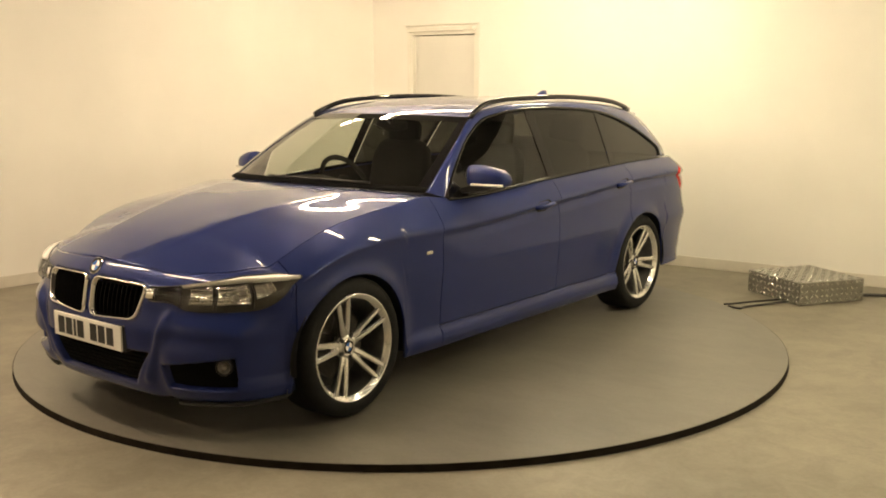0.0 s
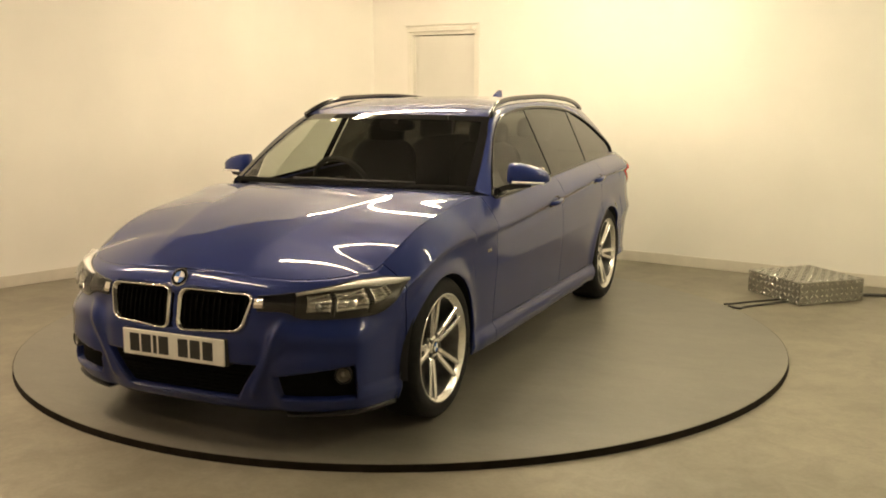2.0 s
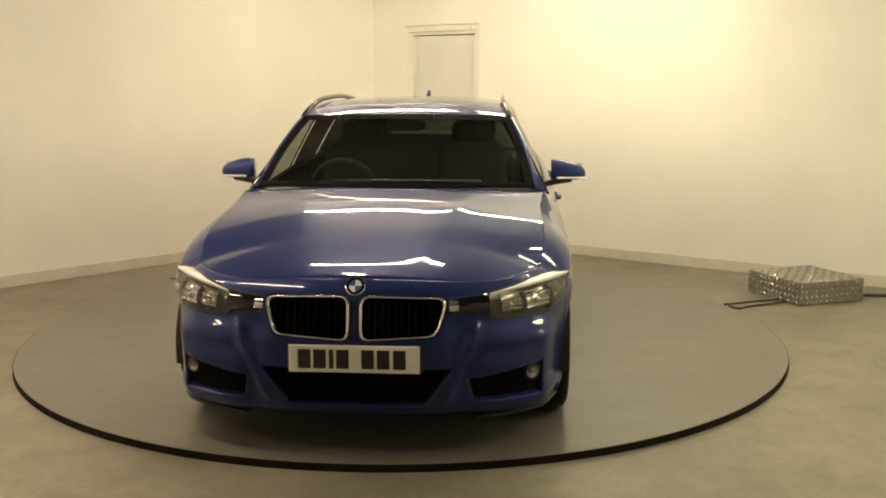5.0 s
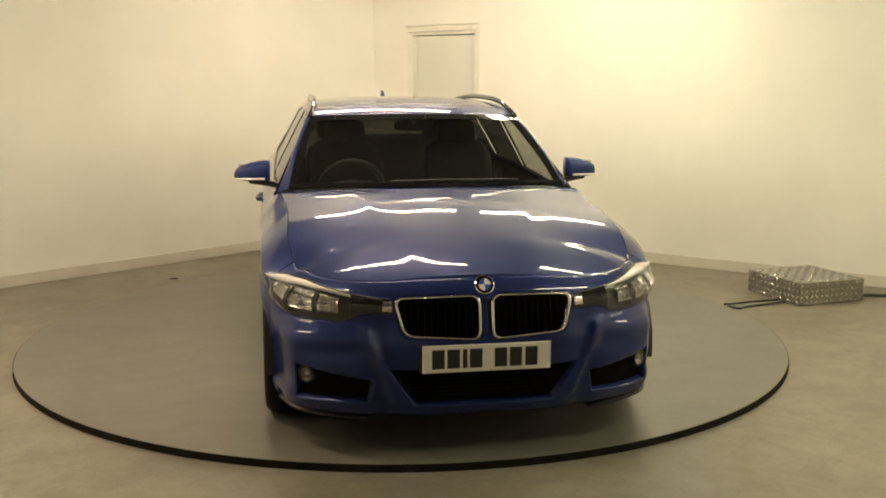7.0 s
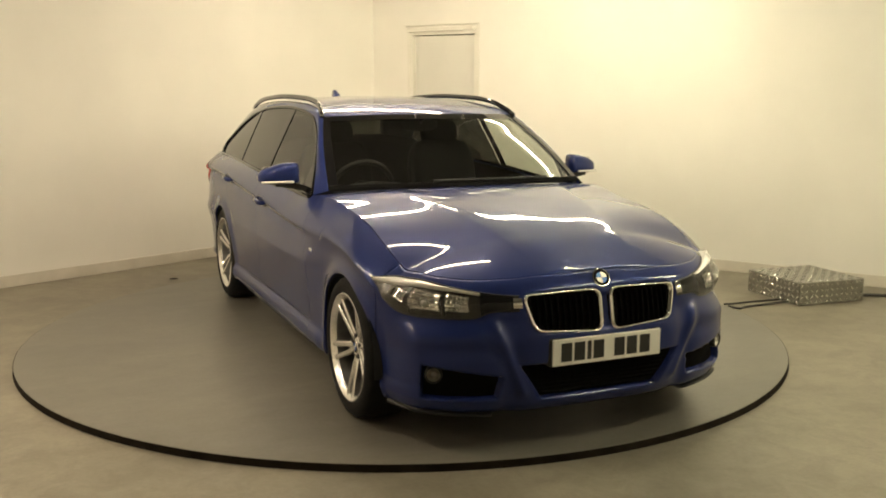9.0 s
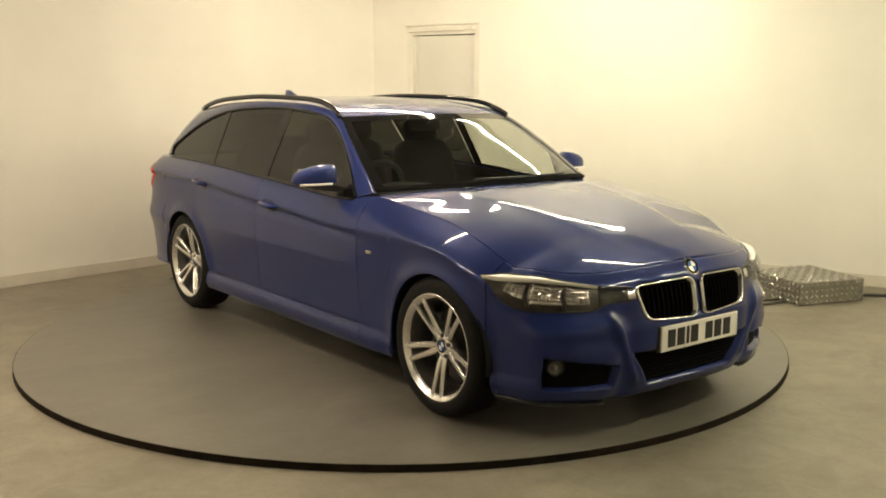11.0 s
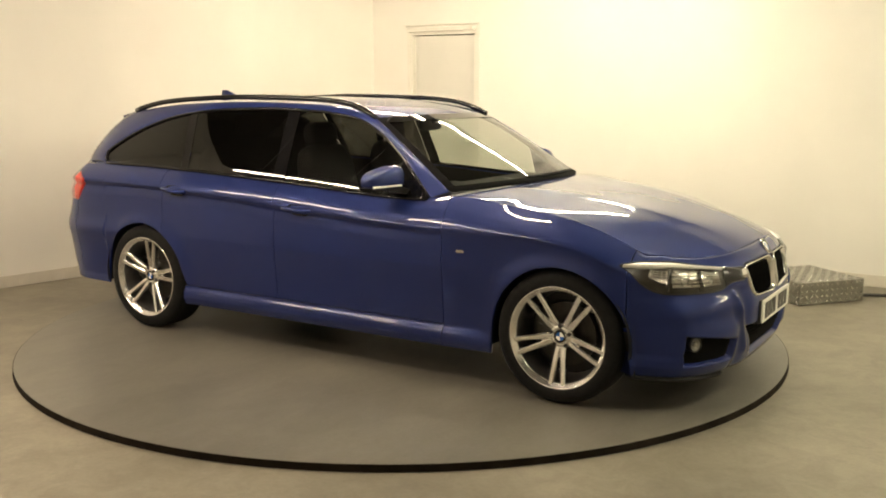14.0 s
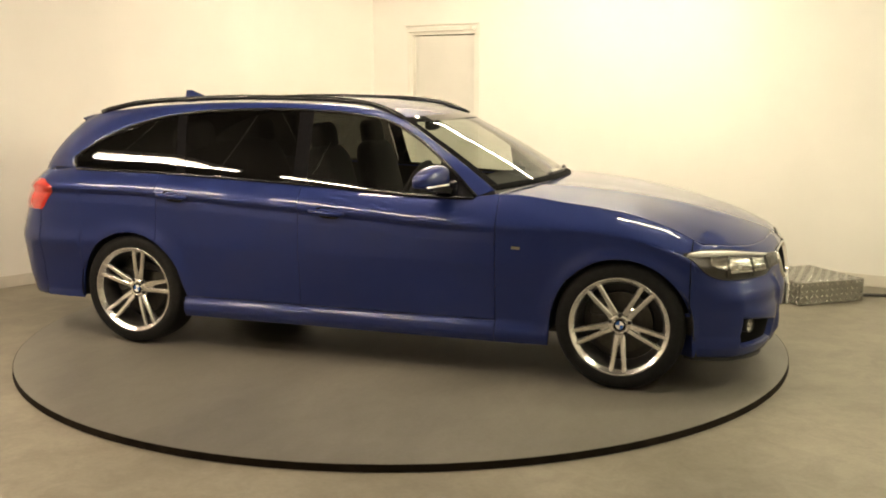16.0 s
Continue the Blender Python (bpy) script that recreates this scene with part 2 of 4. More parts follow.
# ---- turntable ----
TC = Vector((-0.23, 5.93, 0))
TR = 2.27
DECK = -FLOOR_Z
table = new("turntable")
table.location = (TC.x, TC.y, FLOOR_Z)
tagged(table, "round grey turntable with a black rubber edge, flat on the floor", "turntable")
bm = bmesh.new()
N = 160
prof = [(0.02, DECK), (0.7, DECK), (1.4, DECK), (2.0, DECK), (TR - 0.0045, DECK), (TR - 0.0035, DECK - 0.001)]
rings = [[(r0 * math.cos(2 * math.pi * k / N), r0 * math.sin(2 * math.pi * k / N), z0) for k in range(N)] for r0, z0 in prof]
V = add_grid(bm, rings, close_v=True)
bm.faces.new(V[0])
bmesh.ops.recalc_face_normals(bm, faces=bm.faces)
part("deck", bm, M_TABLE, table, "grey painted steel deck, faintly scuffed", True)
for p in bpy.data.objects["deck"].data.polygons:
    p.use_smooth = False
bm = bmesh.new()
prof = [(TR - 0.0033, DECK - 0.006), (TR - 0.0033, DECK - 0.0015), (TR - 0.0015, DECK - 0.0012), (TR - 0.0003, DECK - 0.0022), (TR, DECK - 0.005), (TR, 0.005), (TR + 0.002, 0.0005)]
rings = [[(r0 * math.cos(2 * math.pi * k / N), r0 * math.sin(2 * math.pi * k / N), z0) for k in range(N)] for r0, z0 in prof]
add_grid(bm, rings, close_v=True, flip=False)
bmesh.ops.recalc_face_normals(bm, faces=bm.faces)
part("edging", bm, M_RIM, table, "black rubber edging strip", True)

# ---- checker-plate drive box and its cables ----
box = new("drive_box")
box.matrix_world = pose(2.505, 6.66, FLOOR_Z, 0, 0, 20)
tagged(box, "low aluminium checker-plate box on the floor by the turntable", "metal box")
BX, BY, BZ = 0.57, 0.57, 0.165
part("casing", box_bm((0, 0, 0.002), (BX, BY, BZ), 0.006), M_CHECKER, box, "dull aluminium casing")
tread = bmesh.new()


def lozenge(bm, m):
    pts = [(-0.019, 0), (0, -0.007), (0.019, 0), (0, 0.007)]
    lo = [bm.verts.new(m @ Vector((x, y, 0.0002))) for x, y in pts]
    hi = [bm.verts.new(m @ Vector((x * 0.6, y * 0.6, 0.0028))) for x, y in pts]
    bm.faces.new(hi)
    for i in range(4):
        bm.faces.new([lo[i], lo[(i + 1) % 4], hi[(i + 1) % 4], hi[i]])


def tread_face(m, w, h):
    s = 0.041
    for i in range(int(w / s)):
        for j in range(int(h / s)):
            lozenge(tread, m @ pose((i + 0.5) * w / int(w / s), (j + 0.5) * h / int(h / s), 0, 0, 0, 45 if (i + j) % 2 else -45))


tread_face(pose(0, 0, BZ), BX, BY)
tread_face(pose(0, 0, 0, 90), BX, BZ)
tread_face(pose(0, BY, 0, 90, 0, -90), BY, BZ)
part("tread", tread, M_CHECKER2, box, "raised bright tread lozenges")
tagged(bpy.data.objects["tread"], kind="stuff")


def cable(pts, r, label):
    bm = bmesh.new()
    fx = spline([i for i in range(len(pts))], [p[0] for p in pts])
    fy = spline([i for i in range(len(pts))], [p[1] for p in pts])
    n = 8 * (len(pts) - 1)
    tube_path(bm, [(fx(i / 8), fy(i / 8), FLOOR_Z + r) for i in range(n + 1)], r, 8)
    tagged(obj("cable", bm, M_CABLE, True), label, "cable", "floor cables")


cable([(2.46, 6.78), (2.25, 6.68), (2.10, 6.60), (2.06, 6.56), (2.0, 6.63)], 0.008, "thin dark cable from the metal box to the turntable")
cable([(2.44, 6.86), (2.2, 6.78), (2.06, 6.72), (1.99, 6.70)], 0.007, "thin dark cable from the metal box to the turntable")
cable([(3.03, 6.98), (3.15, 7.0), (3.4, 6.97), (3.8, 6.75), (4.6, 6.2)], 0.011, "black cable trailing from the metal box along the floor")
# a small dark scrap on the floor
bm = bmesh.new()
bmesh.ops.create_icosphere(bm, subdivisions=2, radius=0.03)
for v in bm.verts:
    v.co = Vector((v.co.x * 1.5, v.co.y * 0.7, max(v.co.z, -0.01) * 0.25)) * (0.8 + 0.5 * noise.noise(v.co * 40))
bmesh.ops.translate(bm, verts=bm.verts, vec=(-2.16, 7.63, FLOOR_Z + 0.003))
tagged(obj("debris", bm, M_DUST), "small dark scrap lying on the concrete floor", "debris")


# ---- the car: paint, glass, trim ----
def car_paint():
    m, nt, b, ln = nodes_of("blue_metallic_paint")
    tc = nt.nodes.new("ShaderNodeTexCoord")
    fl = nt.nodes.new("ShaderNodeTexNoise")
    fl.inputs["Scale"].default_value, fl.inputs["Detail"].default_value = 900, 2
    ln.new(tc.outputs["Object"], fl.inputs["Vector"])
    big = nt.nodes.new("ShaderNodeTexNoise")
    big.inputs["Scale"].default_value = 3.0
    ln.new(tc.outputs["Object"], big.inputs["Vector"])
    mx = nt.nodes.new("ShaderNodeMix")
    mx.data_type = "RGBA"
    mx.inputs["A"].default_value, mx.inputs["B"].default_value = (*PAINT_A, 1), (*PAINT_B, 1)
    ln.new(fl.outputs["Fac"], mx.inputs["Factor"])
    ln.new(mx.outputs["Result"], b.inputs["Base Color"])
    b.inputs["Metallic"].default_value = 0.2
    b.inputs["Specular IOR Level"].default_value = 0.1
    rr = nt.nodes.new("ShaderNodeMapRange")
    rr.inputs["To Min"].default_value, rr.inputs["To Max"].default_value = 0.36, 0.42
    ln.new(big.outputs["Fac"], rr.inputs["Value"])
    ln.new(rr.outputs["Result"], b.inputs["Roughness"])
    b.inputs["Coat Weight"].default_value, b.inputs["Coat Roughness"].default_value = 1.0, 0.02
    b.inputs["Coat IOR"].default_value = 1.32
    return m


def car_glass(name, tint, dirt=0.02, face=0.07):
    """A thin pane: it lets tinted light through and mirrors by Fresnel."""
    m, nt, b, ln = nodes_of(name)
    nt.nodes.remove(b)
    out = nt.nodes["Material Output"]
    tr = nt.nodes.new("ShaderNodeBsdfTransparent")
    tr.inputs["Color"].default_value = (*tint, 1)
    gl = nt.nodes.new("ShaderNodeBsdfGlossy")
    gl.inputs["Roughness"].default_value = dirt
    lw = nt.nodes.new("ShaderNodeLayerWeight")
    lw.inputs["Blend"].default_value = 0.5
    pw = nt.nodes.new("ShaderNodeMath")
    pw.operation = "POWER"
    pw.inputs[1].default_value = 5.0
    ln.new(lw.outputs["Facing"], pw.inputs[0])
    fr = nt.nodes.new("ShaderNodeMapRange")
    fr.inputs["To Min"].default_value, fr.inputs["To Max"].default_value = face, 0.95
    ln.new(pw.outputs["Value"], fr.inputs["Value"])
    mx = nt.nodes.new("ShaderNodeMixShader")
    ln.new(fr.outputs["Result"], mx.inputs["Fac"])
    ln.new(tr.outputs["BSDF"], mx.inputs[1])
    ln.new(gl.outputs["BSDF"], mx.inputs[2])
    ln.new(mx.outputs["Shader"], out.inputs["Surface"])
    return m


PAINT_A, PAINT_B = (0.0090, 0.0165, 0.088), (0.017, 0.031, 0.138)
M_BLUE = car_paint()
M_CLEAR = car_glass("clear_glass", (0.78, 0.82, 0.76))
M_SIDE = car_glass("side_glass", (0.72, 0.75, 0.70))
M_TINT = car_glass("privacy_glass", (0.055, 0.055, 0.05))
M_LENS = car_glass("lamp_lens", (0.95, 0.96, 0.96), face=0.04)
M_BLACK = plain("black_plastic", (0.012, 0.012, 0.012), 0.45, noise_scale=60, vary=0.2)
M_GLOSSBLACK = plain("gloss_black_trim", (0.006, 0.006, 0.007), 0.03, spec=0.35, noise_scale=40, vary=0.1)
M_MESH = plain("grille_black", (0.004, 0.004, 0.004), 0.75, spec=0.05, noise_scale=60, vary=0.2)
M_CHROME = plain("chrome", (0.78, 0.77, 0.75), 0.12, metal=1.0, noise_scale=30, vary=0.03)
M_ALLOY = plain("silver_alloy", (0.84, 0.83, 0.81), 0.22, metal=1.0, coat=0.4, noise_scale=40, vary=0.06)
M_DISC = plain("brake_steel", (0.07, 0.066, 0.06), 0.45, metal=0.8, noise_scale=30, vary=0.2)
M_TYRE = plain("tyre_rubber", (0.007, 0.007, 0.007), 0.8, spec=0.25, noise_scale=40, vary=0.25, bump=0.2, bump_scale=120)
M_RED = plain("red_lamp_plastic", (0.55, 0.02, 0.012), 0.15, coat=1.0, noise_scale=30, vary=0.1)
M_PLATE = plain("plate_white", (0.80, 0.79, 0.74), 0.35, noise_scale=20, vary=0.03)
M_INK = plain("plate_black", (0.015, 0.015, 0.015), 0.4)
M_REFL = plain("lamp_reflector", (0.46, 0.44, 0.40), 0.2, metal=0.9, noise_scale=30, vary=0.15)
M_FACET = plain("lamp_facet", (0.34, 0.33, 0.30), 0.34, metal=0.8, noise_scale=40, vary=0.25)
# darkened copy of the alloy: the shade inside the wheel, put into colour
M_BARREL_SHADE = plain("shaded_barrel_alloy", (0.15, 0.147, 0.142), 0.36, metal=0.8, noise_scale=30, vary=0.15)
M_LAMPIN = plain("lamp_housing", (0.05, 0.046, 0.04), 0.3, metal=0.4, noise_scale=25, vary=0.3)
M_BROW = plain("lamp_brow_white", (0.85, 0.84, 0.80), 0.25, coat=0.5, noise_scale=20, vary=0.04)
M_SEAT = plain("seat_cloth", (0.008, 0.0077, 0.0076), 0.85, spec=0.1, noise_scale=80, vary=0.3, bump=0.2, bump_scale=300)
M_LINER = plain("headlining_cloth", (0.05, 0.047, 0.042), 0.9, spec=0.1, noise_scale=60, vary=0.1)
M_DASH = plain("dash_plastic", (0.011, 0.011, 0.011), 0.65, spec=0.2, noise_scale=90, vary=0.2)
M_BADGEBLUE = plain("badge_blue", (0.03, 0.12, 0.42), 0.25, coat=0.8)
M_BADGEWHITE = plain("badge_white", (0.8, 0.8, 0.8), 0.25, coat=0.8)

car = new("estate_car")
tagged(car, "metallic blue estate car with silver alloy wheels parked on the turntable", "car")

# ---- shape of the skin; x forward, y to the left, half a car ----
XF, XR, PF, PR = 1.5, -1.5, 2.4, 4.5
f_nose = spline([0.15, 0.19, 0.24, 0.30, 0.40, 0.48, 0.55, 0.62, 0.68, 0.72, 0.76], [2.08, 2.135, 2.155, 2.170, 2.182, 2.185, 2.182, 2.168, 2.143, 2.108, 2.05])
f_tail = spline([0.18, 0.26, 0.36, 0.50, 0.62, 0.78, 0.92, 1.03], [2.27, 2.33, 2.37, 2.385, 2.378, 2.335, 2.275, 2.20])
f_top = spline([-2.4, -1.6, -0.33, 0.50, 0.70, 0.82, 1.10, 1.40, 1.60, 1.78], [1.000, 1.000, 0.960, 0.918, 0.940, 0.947, 0.914, 0.873, 0.817, 0.731])
f_toprim = spline([0, 0.3, 0.45, 0.6, 0.75, 0.80], [0.735, 0.728, 0.719, 0.715, 0.723, 0.731])
f_ytop = spline([-2.4, -1.6, -0.33, 0.5, 0.8, 1.2, 1.78], [0.76, 0.79, 0.815, 0.81, 0.785, 0.755, 0.765])
f_crease = spline([-2.4, -1.5, -0.15, 0.7, 1.12, 1.43, 1.67, 1.78], [0.90, 0.895, 0.828, 0.785, 0.79, 0.765, 0.69, 0.63])
AXLES = (1.405, -1.405)
HUBZ, RT = 0.322, 0.322
ARCH = 0.346


def width(x, z):
    x = max(-1.62, min(1.78, x))
    zc, zt, yt = f_crease(x), f_top(x), f_ytop(x)
    pinch = 0.010 * smoothstep(0.7, 1.2, x) + 0.008 * smoothstep(-0.8, -1.5, x)
    yc = 0.893 - pinch
    if z > zc:
        s = min(1.0, (z - zc) / (zt - zc))
        kink = lerp(0.2, 0.38, smoothstep(0.4, 0.9, x))
        y = yt + (yc - yt) * (1 - kink * s - (1 - kink) * s ** 1.7)
    else:
        wing = smoothstep(0.45, 0.95, x)
        k = [(0.14, 0.80), (0.19, 0.858), (0.235, 0.872), (0.262, 0.869), (0.290, 0.860), (0.42, 0.868), (min(0.6, zc - 0.10), 0.885), (zc - 0.075, 0.880 + 0.006 * wing), (zc - 0.022, 0.869 + 0.020 * wing), (zc, 0.893)]
        i = 0
        while i < len(k) - 2 and z > k[i + 1][0]:
            i += 1
        t = max(0.0, min(1.0, (z - k[i][0]) / (k[i + 1][0] - k[i][0])))
        y = lerp(k[i][1], k[i + 1][1], t) - pinch
        y += 0.013 * smoothstep(0.306, 0.272, z) * smoothstep(0.15, 0.22, z) * smoothstep(-1.10, -1.0, x) * smoothstep(1.06, 0.9, x)
        fl = sum(math.exp(-((math.hypot(x - a, z - 0.315) - ARCH) / 0.05) ** 2) for a in AXLES)
        y += 0.016 * fl * smoothstep(zc, zc - 0.12, z)
    return y


def p_nose(c, z):
    """How square the nose is in plan: the bumper more so than the lamps and the wheel arch."""
    return lerp(PF, 3.1, smoothstep(0.57, 0.46, z) * smoothstep(0.19, 0.42, c - XF))


def col_fg(c, p=PF):
    if c > XF:
        ph = (1 - min(1.0, c - XF)) * math.pi / 2
        return math.sin(ph) ** (2 / p), math.cos(ph) ** (2 / p) if ph < math.pi / 2 - 1e-6 else 0.0
    ph = (1 - min(1.0, XR - c)) * math.pi / 2
    return math.sin(ph) ** (2 / PR), math.cos(ph) ** (2 / PR) if ph < math.pi / 2 - 1e-6 else 0.0


def x_nom(c):
    if c > XF:
        return XF + (2.185 - XF) * col_fg(c)[1]
    if c < XR:
        return XR - (2.385 + XR) * col_fg(c)[1]
    return c


def col_of_y(y, w=0.886):
    return XF + 1 - math.asin(min(1, (y / w)) ** (PF / 2)) / (math.pi / 2)


def col_of_yz(y, z, w):
    """The nose column that stands y off the middle at height z."""
    lo, hi = XF, XF + 1.0
    for _ in range(30):
        mid = (lo + hi) / 2
        lo, hi = (mid, hi) if w * col_fg(mid, p_nose(mid, z))[0] > y else (lo, mid)
    return lo


def col_of_x(x):
    lo, hi = XF, XF + 1
    for _ in range(40):
        mid = (lo + hi) / 2
        lo, hi = (mid, hi) if x_nom(mid) < x else (lo, mid)
    return lo


def col_at(x):
    """The column that stands at x, anywhere along the car."""
    if x > XF:
        return col_of_x(x)
    if x < XR:
        g = min(1.0, (XR - x) / (2.385 + XR))
        return XR - (1 - math.acos(g ** (PR / 2)) / (math.pi / 2))
    return x


def z_top(c):
    xn = x_nom(c)
    if c > XF and xn > 1.78:
        return f_toprim(0.886 * col_fg(c)[0])
    return f_top(xn)


def z_bot(c):
    xn = x_nom(c)
    z = 0.195 if XR < c < XF else (0.165 if c > 0 else 0.24 - 0.0 * c)
    if c > XF:
        z = lerp(0.165, 0.185, smoothstep(0.35, 0.85, col_fg(c)[0]))
    if c < XR:
        z = 0.25
    for a in AXLES:
        d = abs(xn - a)
        if d < ARCH:
            z = max(z, 0.315 + math.sqrt(ARCH * ARCH - d * d))
    return z


def soft_in(d, e=0.012):
    """1 inside (d > 0), easing to 0 over e outside."""
    return smoothstep(-e, 0, d)


def kidney_d(y, z):
    """Distance inside one grille opening."""
    y = abs(y)
    yo = lerp(0.318, 0.358, (z - 0.51) / 0.14)
    zt, zb = lerp(0.664, 0.655, y / 0.36), lerp(0.502, 0.520, y / 0.36)
    dx, dz = min(y - 0.030, yo - y), min(zt - z, z - zb)
    r = 0.035
    if dx < r and dz < r:
        return r - math.hypot(r - dx, r - dz)
    return min(dx, dz)


def recess(y, z):
    y = abs(y)
    a = min(lerp(0.275, 0.365, (z - 0.235) / 0.13) - y, 0.368 - z, z - 0.232)
    zt = lerp(0.325, 0.372, (y - 0.46) / 0.3)
    b = min(y - lerp(0.475, 0.455, (z - 0.24) / 0.1), 0.738 - y, zt - z, z - 0.250)
    return max(0.045 * soft_in(a), 0.045 * soft_in(b), 0.035 * soft_in(kidney_d(y, z), 0.01))


def skin(c, z, recessed=True):
    """A point of the left half of the skin, for column c and height z."""
    if XR <= c <= XF:
        return Vector((c, width(c, z), z))
    f, g = col_fg(c, p_nose(c, z))
    if c > XF:
        w = max(width(min(1.78, x_nom(c)), z), (width(1.5, max(z, 0.32)) - 0.02 * smoothstep(0.26, 0.16, z)) * smoothstep(0.5, 0.4, z))
        y = w * f
        x = XF + (2.185 - XF) * g + (f_nose(z) - 2.185) * smoothstep(0.35, 0.95, g)
        # the bumper's strakes: a slight hollow beside the plate
        x -= 0.018 * math.exp(-((y - 0.415) / 0.05) ** 2) * smoothstep(0.60, 0.50, z)
        yr = lerp(0.365, 0.475, (z - 0.25) / 0.28)
        x += 0.014 * math.exp(-((y - yr) / 0.020) ** 2) * smoothstep(0.22, 0.27, z) * smoothstep(0.575, 0.53, z)
        x -= 0.016 * smoothstep(yr + 0.01, yr + 0.06, y) * smoothstep(0.80, 0.70, y) * math.exp(-((z - 0.455) / 0.05) ** 2)
        if recessed:
            d = recess(y, z)
            x -= d
            y -= d * 0.35 * smoothstep(0.45, 0.6, y)
        return Vector((x, y, z))
    w = width(max(-1.62, x_nom(c)), z)
    return Vector((XR - (2.385 + XR) * g + (2.385 - f_tail(z)) * smoothstep(0.45, 0.95, g), w * f, z))


def skin_n(c, z):
    e = 0.004
    a = skin(c + e, z, False) - skin(c - e, z, False)
    b = skin(c, z + e, False) - skin(c, z - e, False)
    n = b.cross(a)
    return n.normalized() if n.length > 1e-9 else Vector((1, 0, 0))


def off(c, z, d):
    return skin(c, z, False) + skin_n(c, z) * d


def mir(p, s):
    return Vector((p[0], p[1] * s, p[2]))


def panel(name, c0, c1, nc, nz, zlo=None, zhi=None, label="", inset=0.0016, lip=0.012):
    """One body panel, built for both sides, with folded-in edges."""
    cs = [col_at(lerp(c0 + inset, c1 - inset, i / nc)) for i in range(nc + 1)]
    rows = []
    for c in cs:
        a = z_bot(c) if zlo is None else max(z_bot(c), zlo(c))
        b = (z_top(c) if zhi is None else min(z_top(c), zhi(c))) - inset
        zs = [lerp(a, b, j / nz) for j in range(nz + 1)]
        rows.append(([off(c, a, -lip), skin(c, a)], [skin(c, z) for z in zs], [skin(c, b), off(c, b, -lip)]))
    for s in (1, -1):
        bm = bmesh.new()
        for k in range(3):
            add_grid(bm, [[mir(p, s) for p in r[k]] for r in rows], flip=(s < 0))
        for r, fl in ((rows[0][1], s > 0), (rows[-1][1], s < 0)):
            add_grid(bm, [[mir(p, s) for p in r], [mir(p - Vector((0, lip, 0)), s) for p in r]], flip=fl)
        part(name, bm, M_BLUE, car, label, True)


# a fine grid where the wheel arch runs
panel("front_wing", 0.775, 1.735, 60, 48)
panel("front_door", -0.328, 0.775, 30, 66, zlo=lambda c: 0.309, label="blue front door with a sharp shoulder crease")
panel("rear_door", -1.225, -0.328, 34, 66, zlo=lambda c: 0.309, label="blue rear door with a sharp shoulder crease")
panel("side_skirt", -1.054, 0.775, 30, 16, zhi=lambda c: 0.306)
panel("rear_quarter", -2.05, -1.225, 56, 54)

# front bumper with the nose: one panel across the car
C_B = col_of_x(1.735) + 0.003
NB, NZ = 130, 80
rows = []
for i in range(-NB, NB + 1):
    s = 1 if i >= 0 else -1
    c = lerp(XF + 1.0, C_B, (abs(i) / NB) ** 0.9)
    a, b = z_bot(c), z_top(c) - 0.002
    zs = [lerp(a, b, j / NZ) for j in range(NZ + 1)]
    low = skin(c, a)
    rows.append([mir(low * 0.96 + Vector((0, 0, 0.012)), s)] + [mir(skin(c, z), s) for z in zs] + [mir(off(c, b, -0.015), s)])
bm = bmesh.new()
add_grid(bm, rows, flip=True)
part("front_bumper", bm, M_BLUE, car, "blue front bumper with three dark intakes", True)
# rear bumper and tail
rows = []
for i in range(-40, 41):
    s = 1 if i >= 0 else -1
    c = lerp(XR - 1.0, col_at(-2.054), abs(i) / 40)
    zs = [lerp(z_bot(c), z_top(c), j / 30) for j in range(31)]
    rows.append([mir(skin(c, zs[0]) * 0.95, s)] + [mir(skin(c, z), s) for z in zs])
bm = bmesh.new()
add_grid(bm, rows)
part("tailgate_and_bumper", bm, M_BLUE, car, "", True)

# bonnet
f_bon = spline([0.6, 0.95, 1.28, 1.6, 1.84, 2.0, 2.085, 2.2], [0.985, 0.978, 0.949, 0.893, 0.834, 0.778, 0.742, 0.70])
bs = [XF + 1 - 0.004 - i * 0.0245 for i in range(41)] + [XF - i * 0.02 for i in range(1, 41)]
bs = [c for c in bs if c > 0.715]
NV = 120


def bonnet_pt(c, v):
    T = skin(c, z_top(c) - 0.001, False)
    k = smoothstep(1.75, 0.72, T.x)
    yT = max(0.0, T.y - 0.0028)
    xc = T.x + 0.215 * k * (1 - abs(v) ** 2.2)
    y = yT * v
    crown = max(0.0, f_bon(T.x + 0.215 * k) - T.z)
    z = T.z + 0.0008 + crown * (1 - abs(v) ** 2.3)
    yr = lerp(0.47, 0.24, (T.x - 0.75) / 1.3)
    d = abs(y) - yr
    fade = smoothstep(2.06, 1.80, T.x) * smoothstep(0.70, 0.95, T.x)
    z += fade * (0.0065 * math.exp(-(d / 0.05)) if d > 0 else 0.0065 * math.exp(-(d / 0.13) ** 2))
    return Vector((xc, y, z))


bm = bmesh.new()
bon = [[bonnet_pt(c, -1 + 2 * j / NV) for j in range(NV + 1)] for c in bs]
add_grid(bm, bon, flip=False)
bmesh.ops.remove_doubles(bm, verts=bm.verts, dist=0.0004)
bmesh.ops.recalc_face_normals(bm, faces=bm.faces)
if sum(f.normal.z for f in bm.faces) < 0:
    bmesh.ops.reverse_faces(bm, faces=bm.faces)
DN = Vector((0, 0, -0.014))
for strip in ([[r[0], r[0] + DN] for r in bon], [[r[-1], r[-1] + DN] for r in bon], [[q, q + DN + Vector((-0.008, 0, 0))] for q in bon[-1]]):
    add_grid(bm, strip)
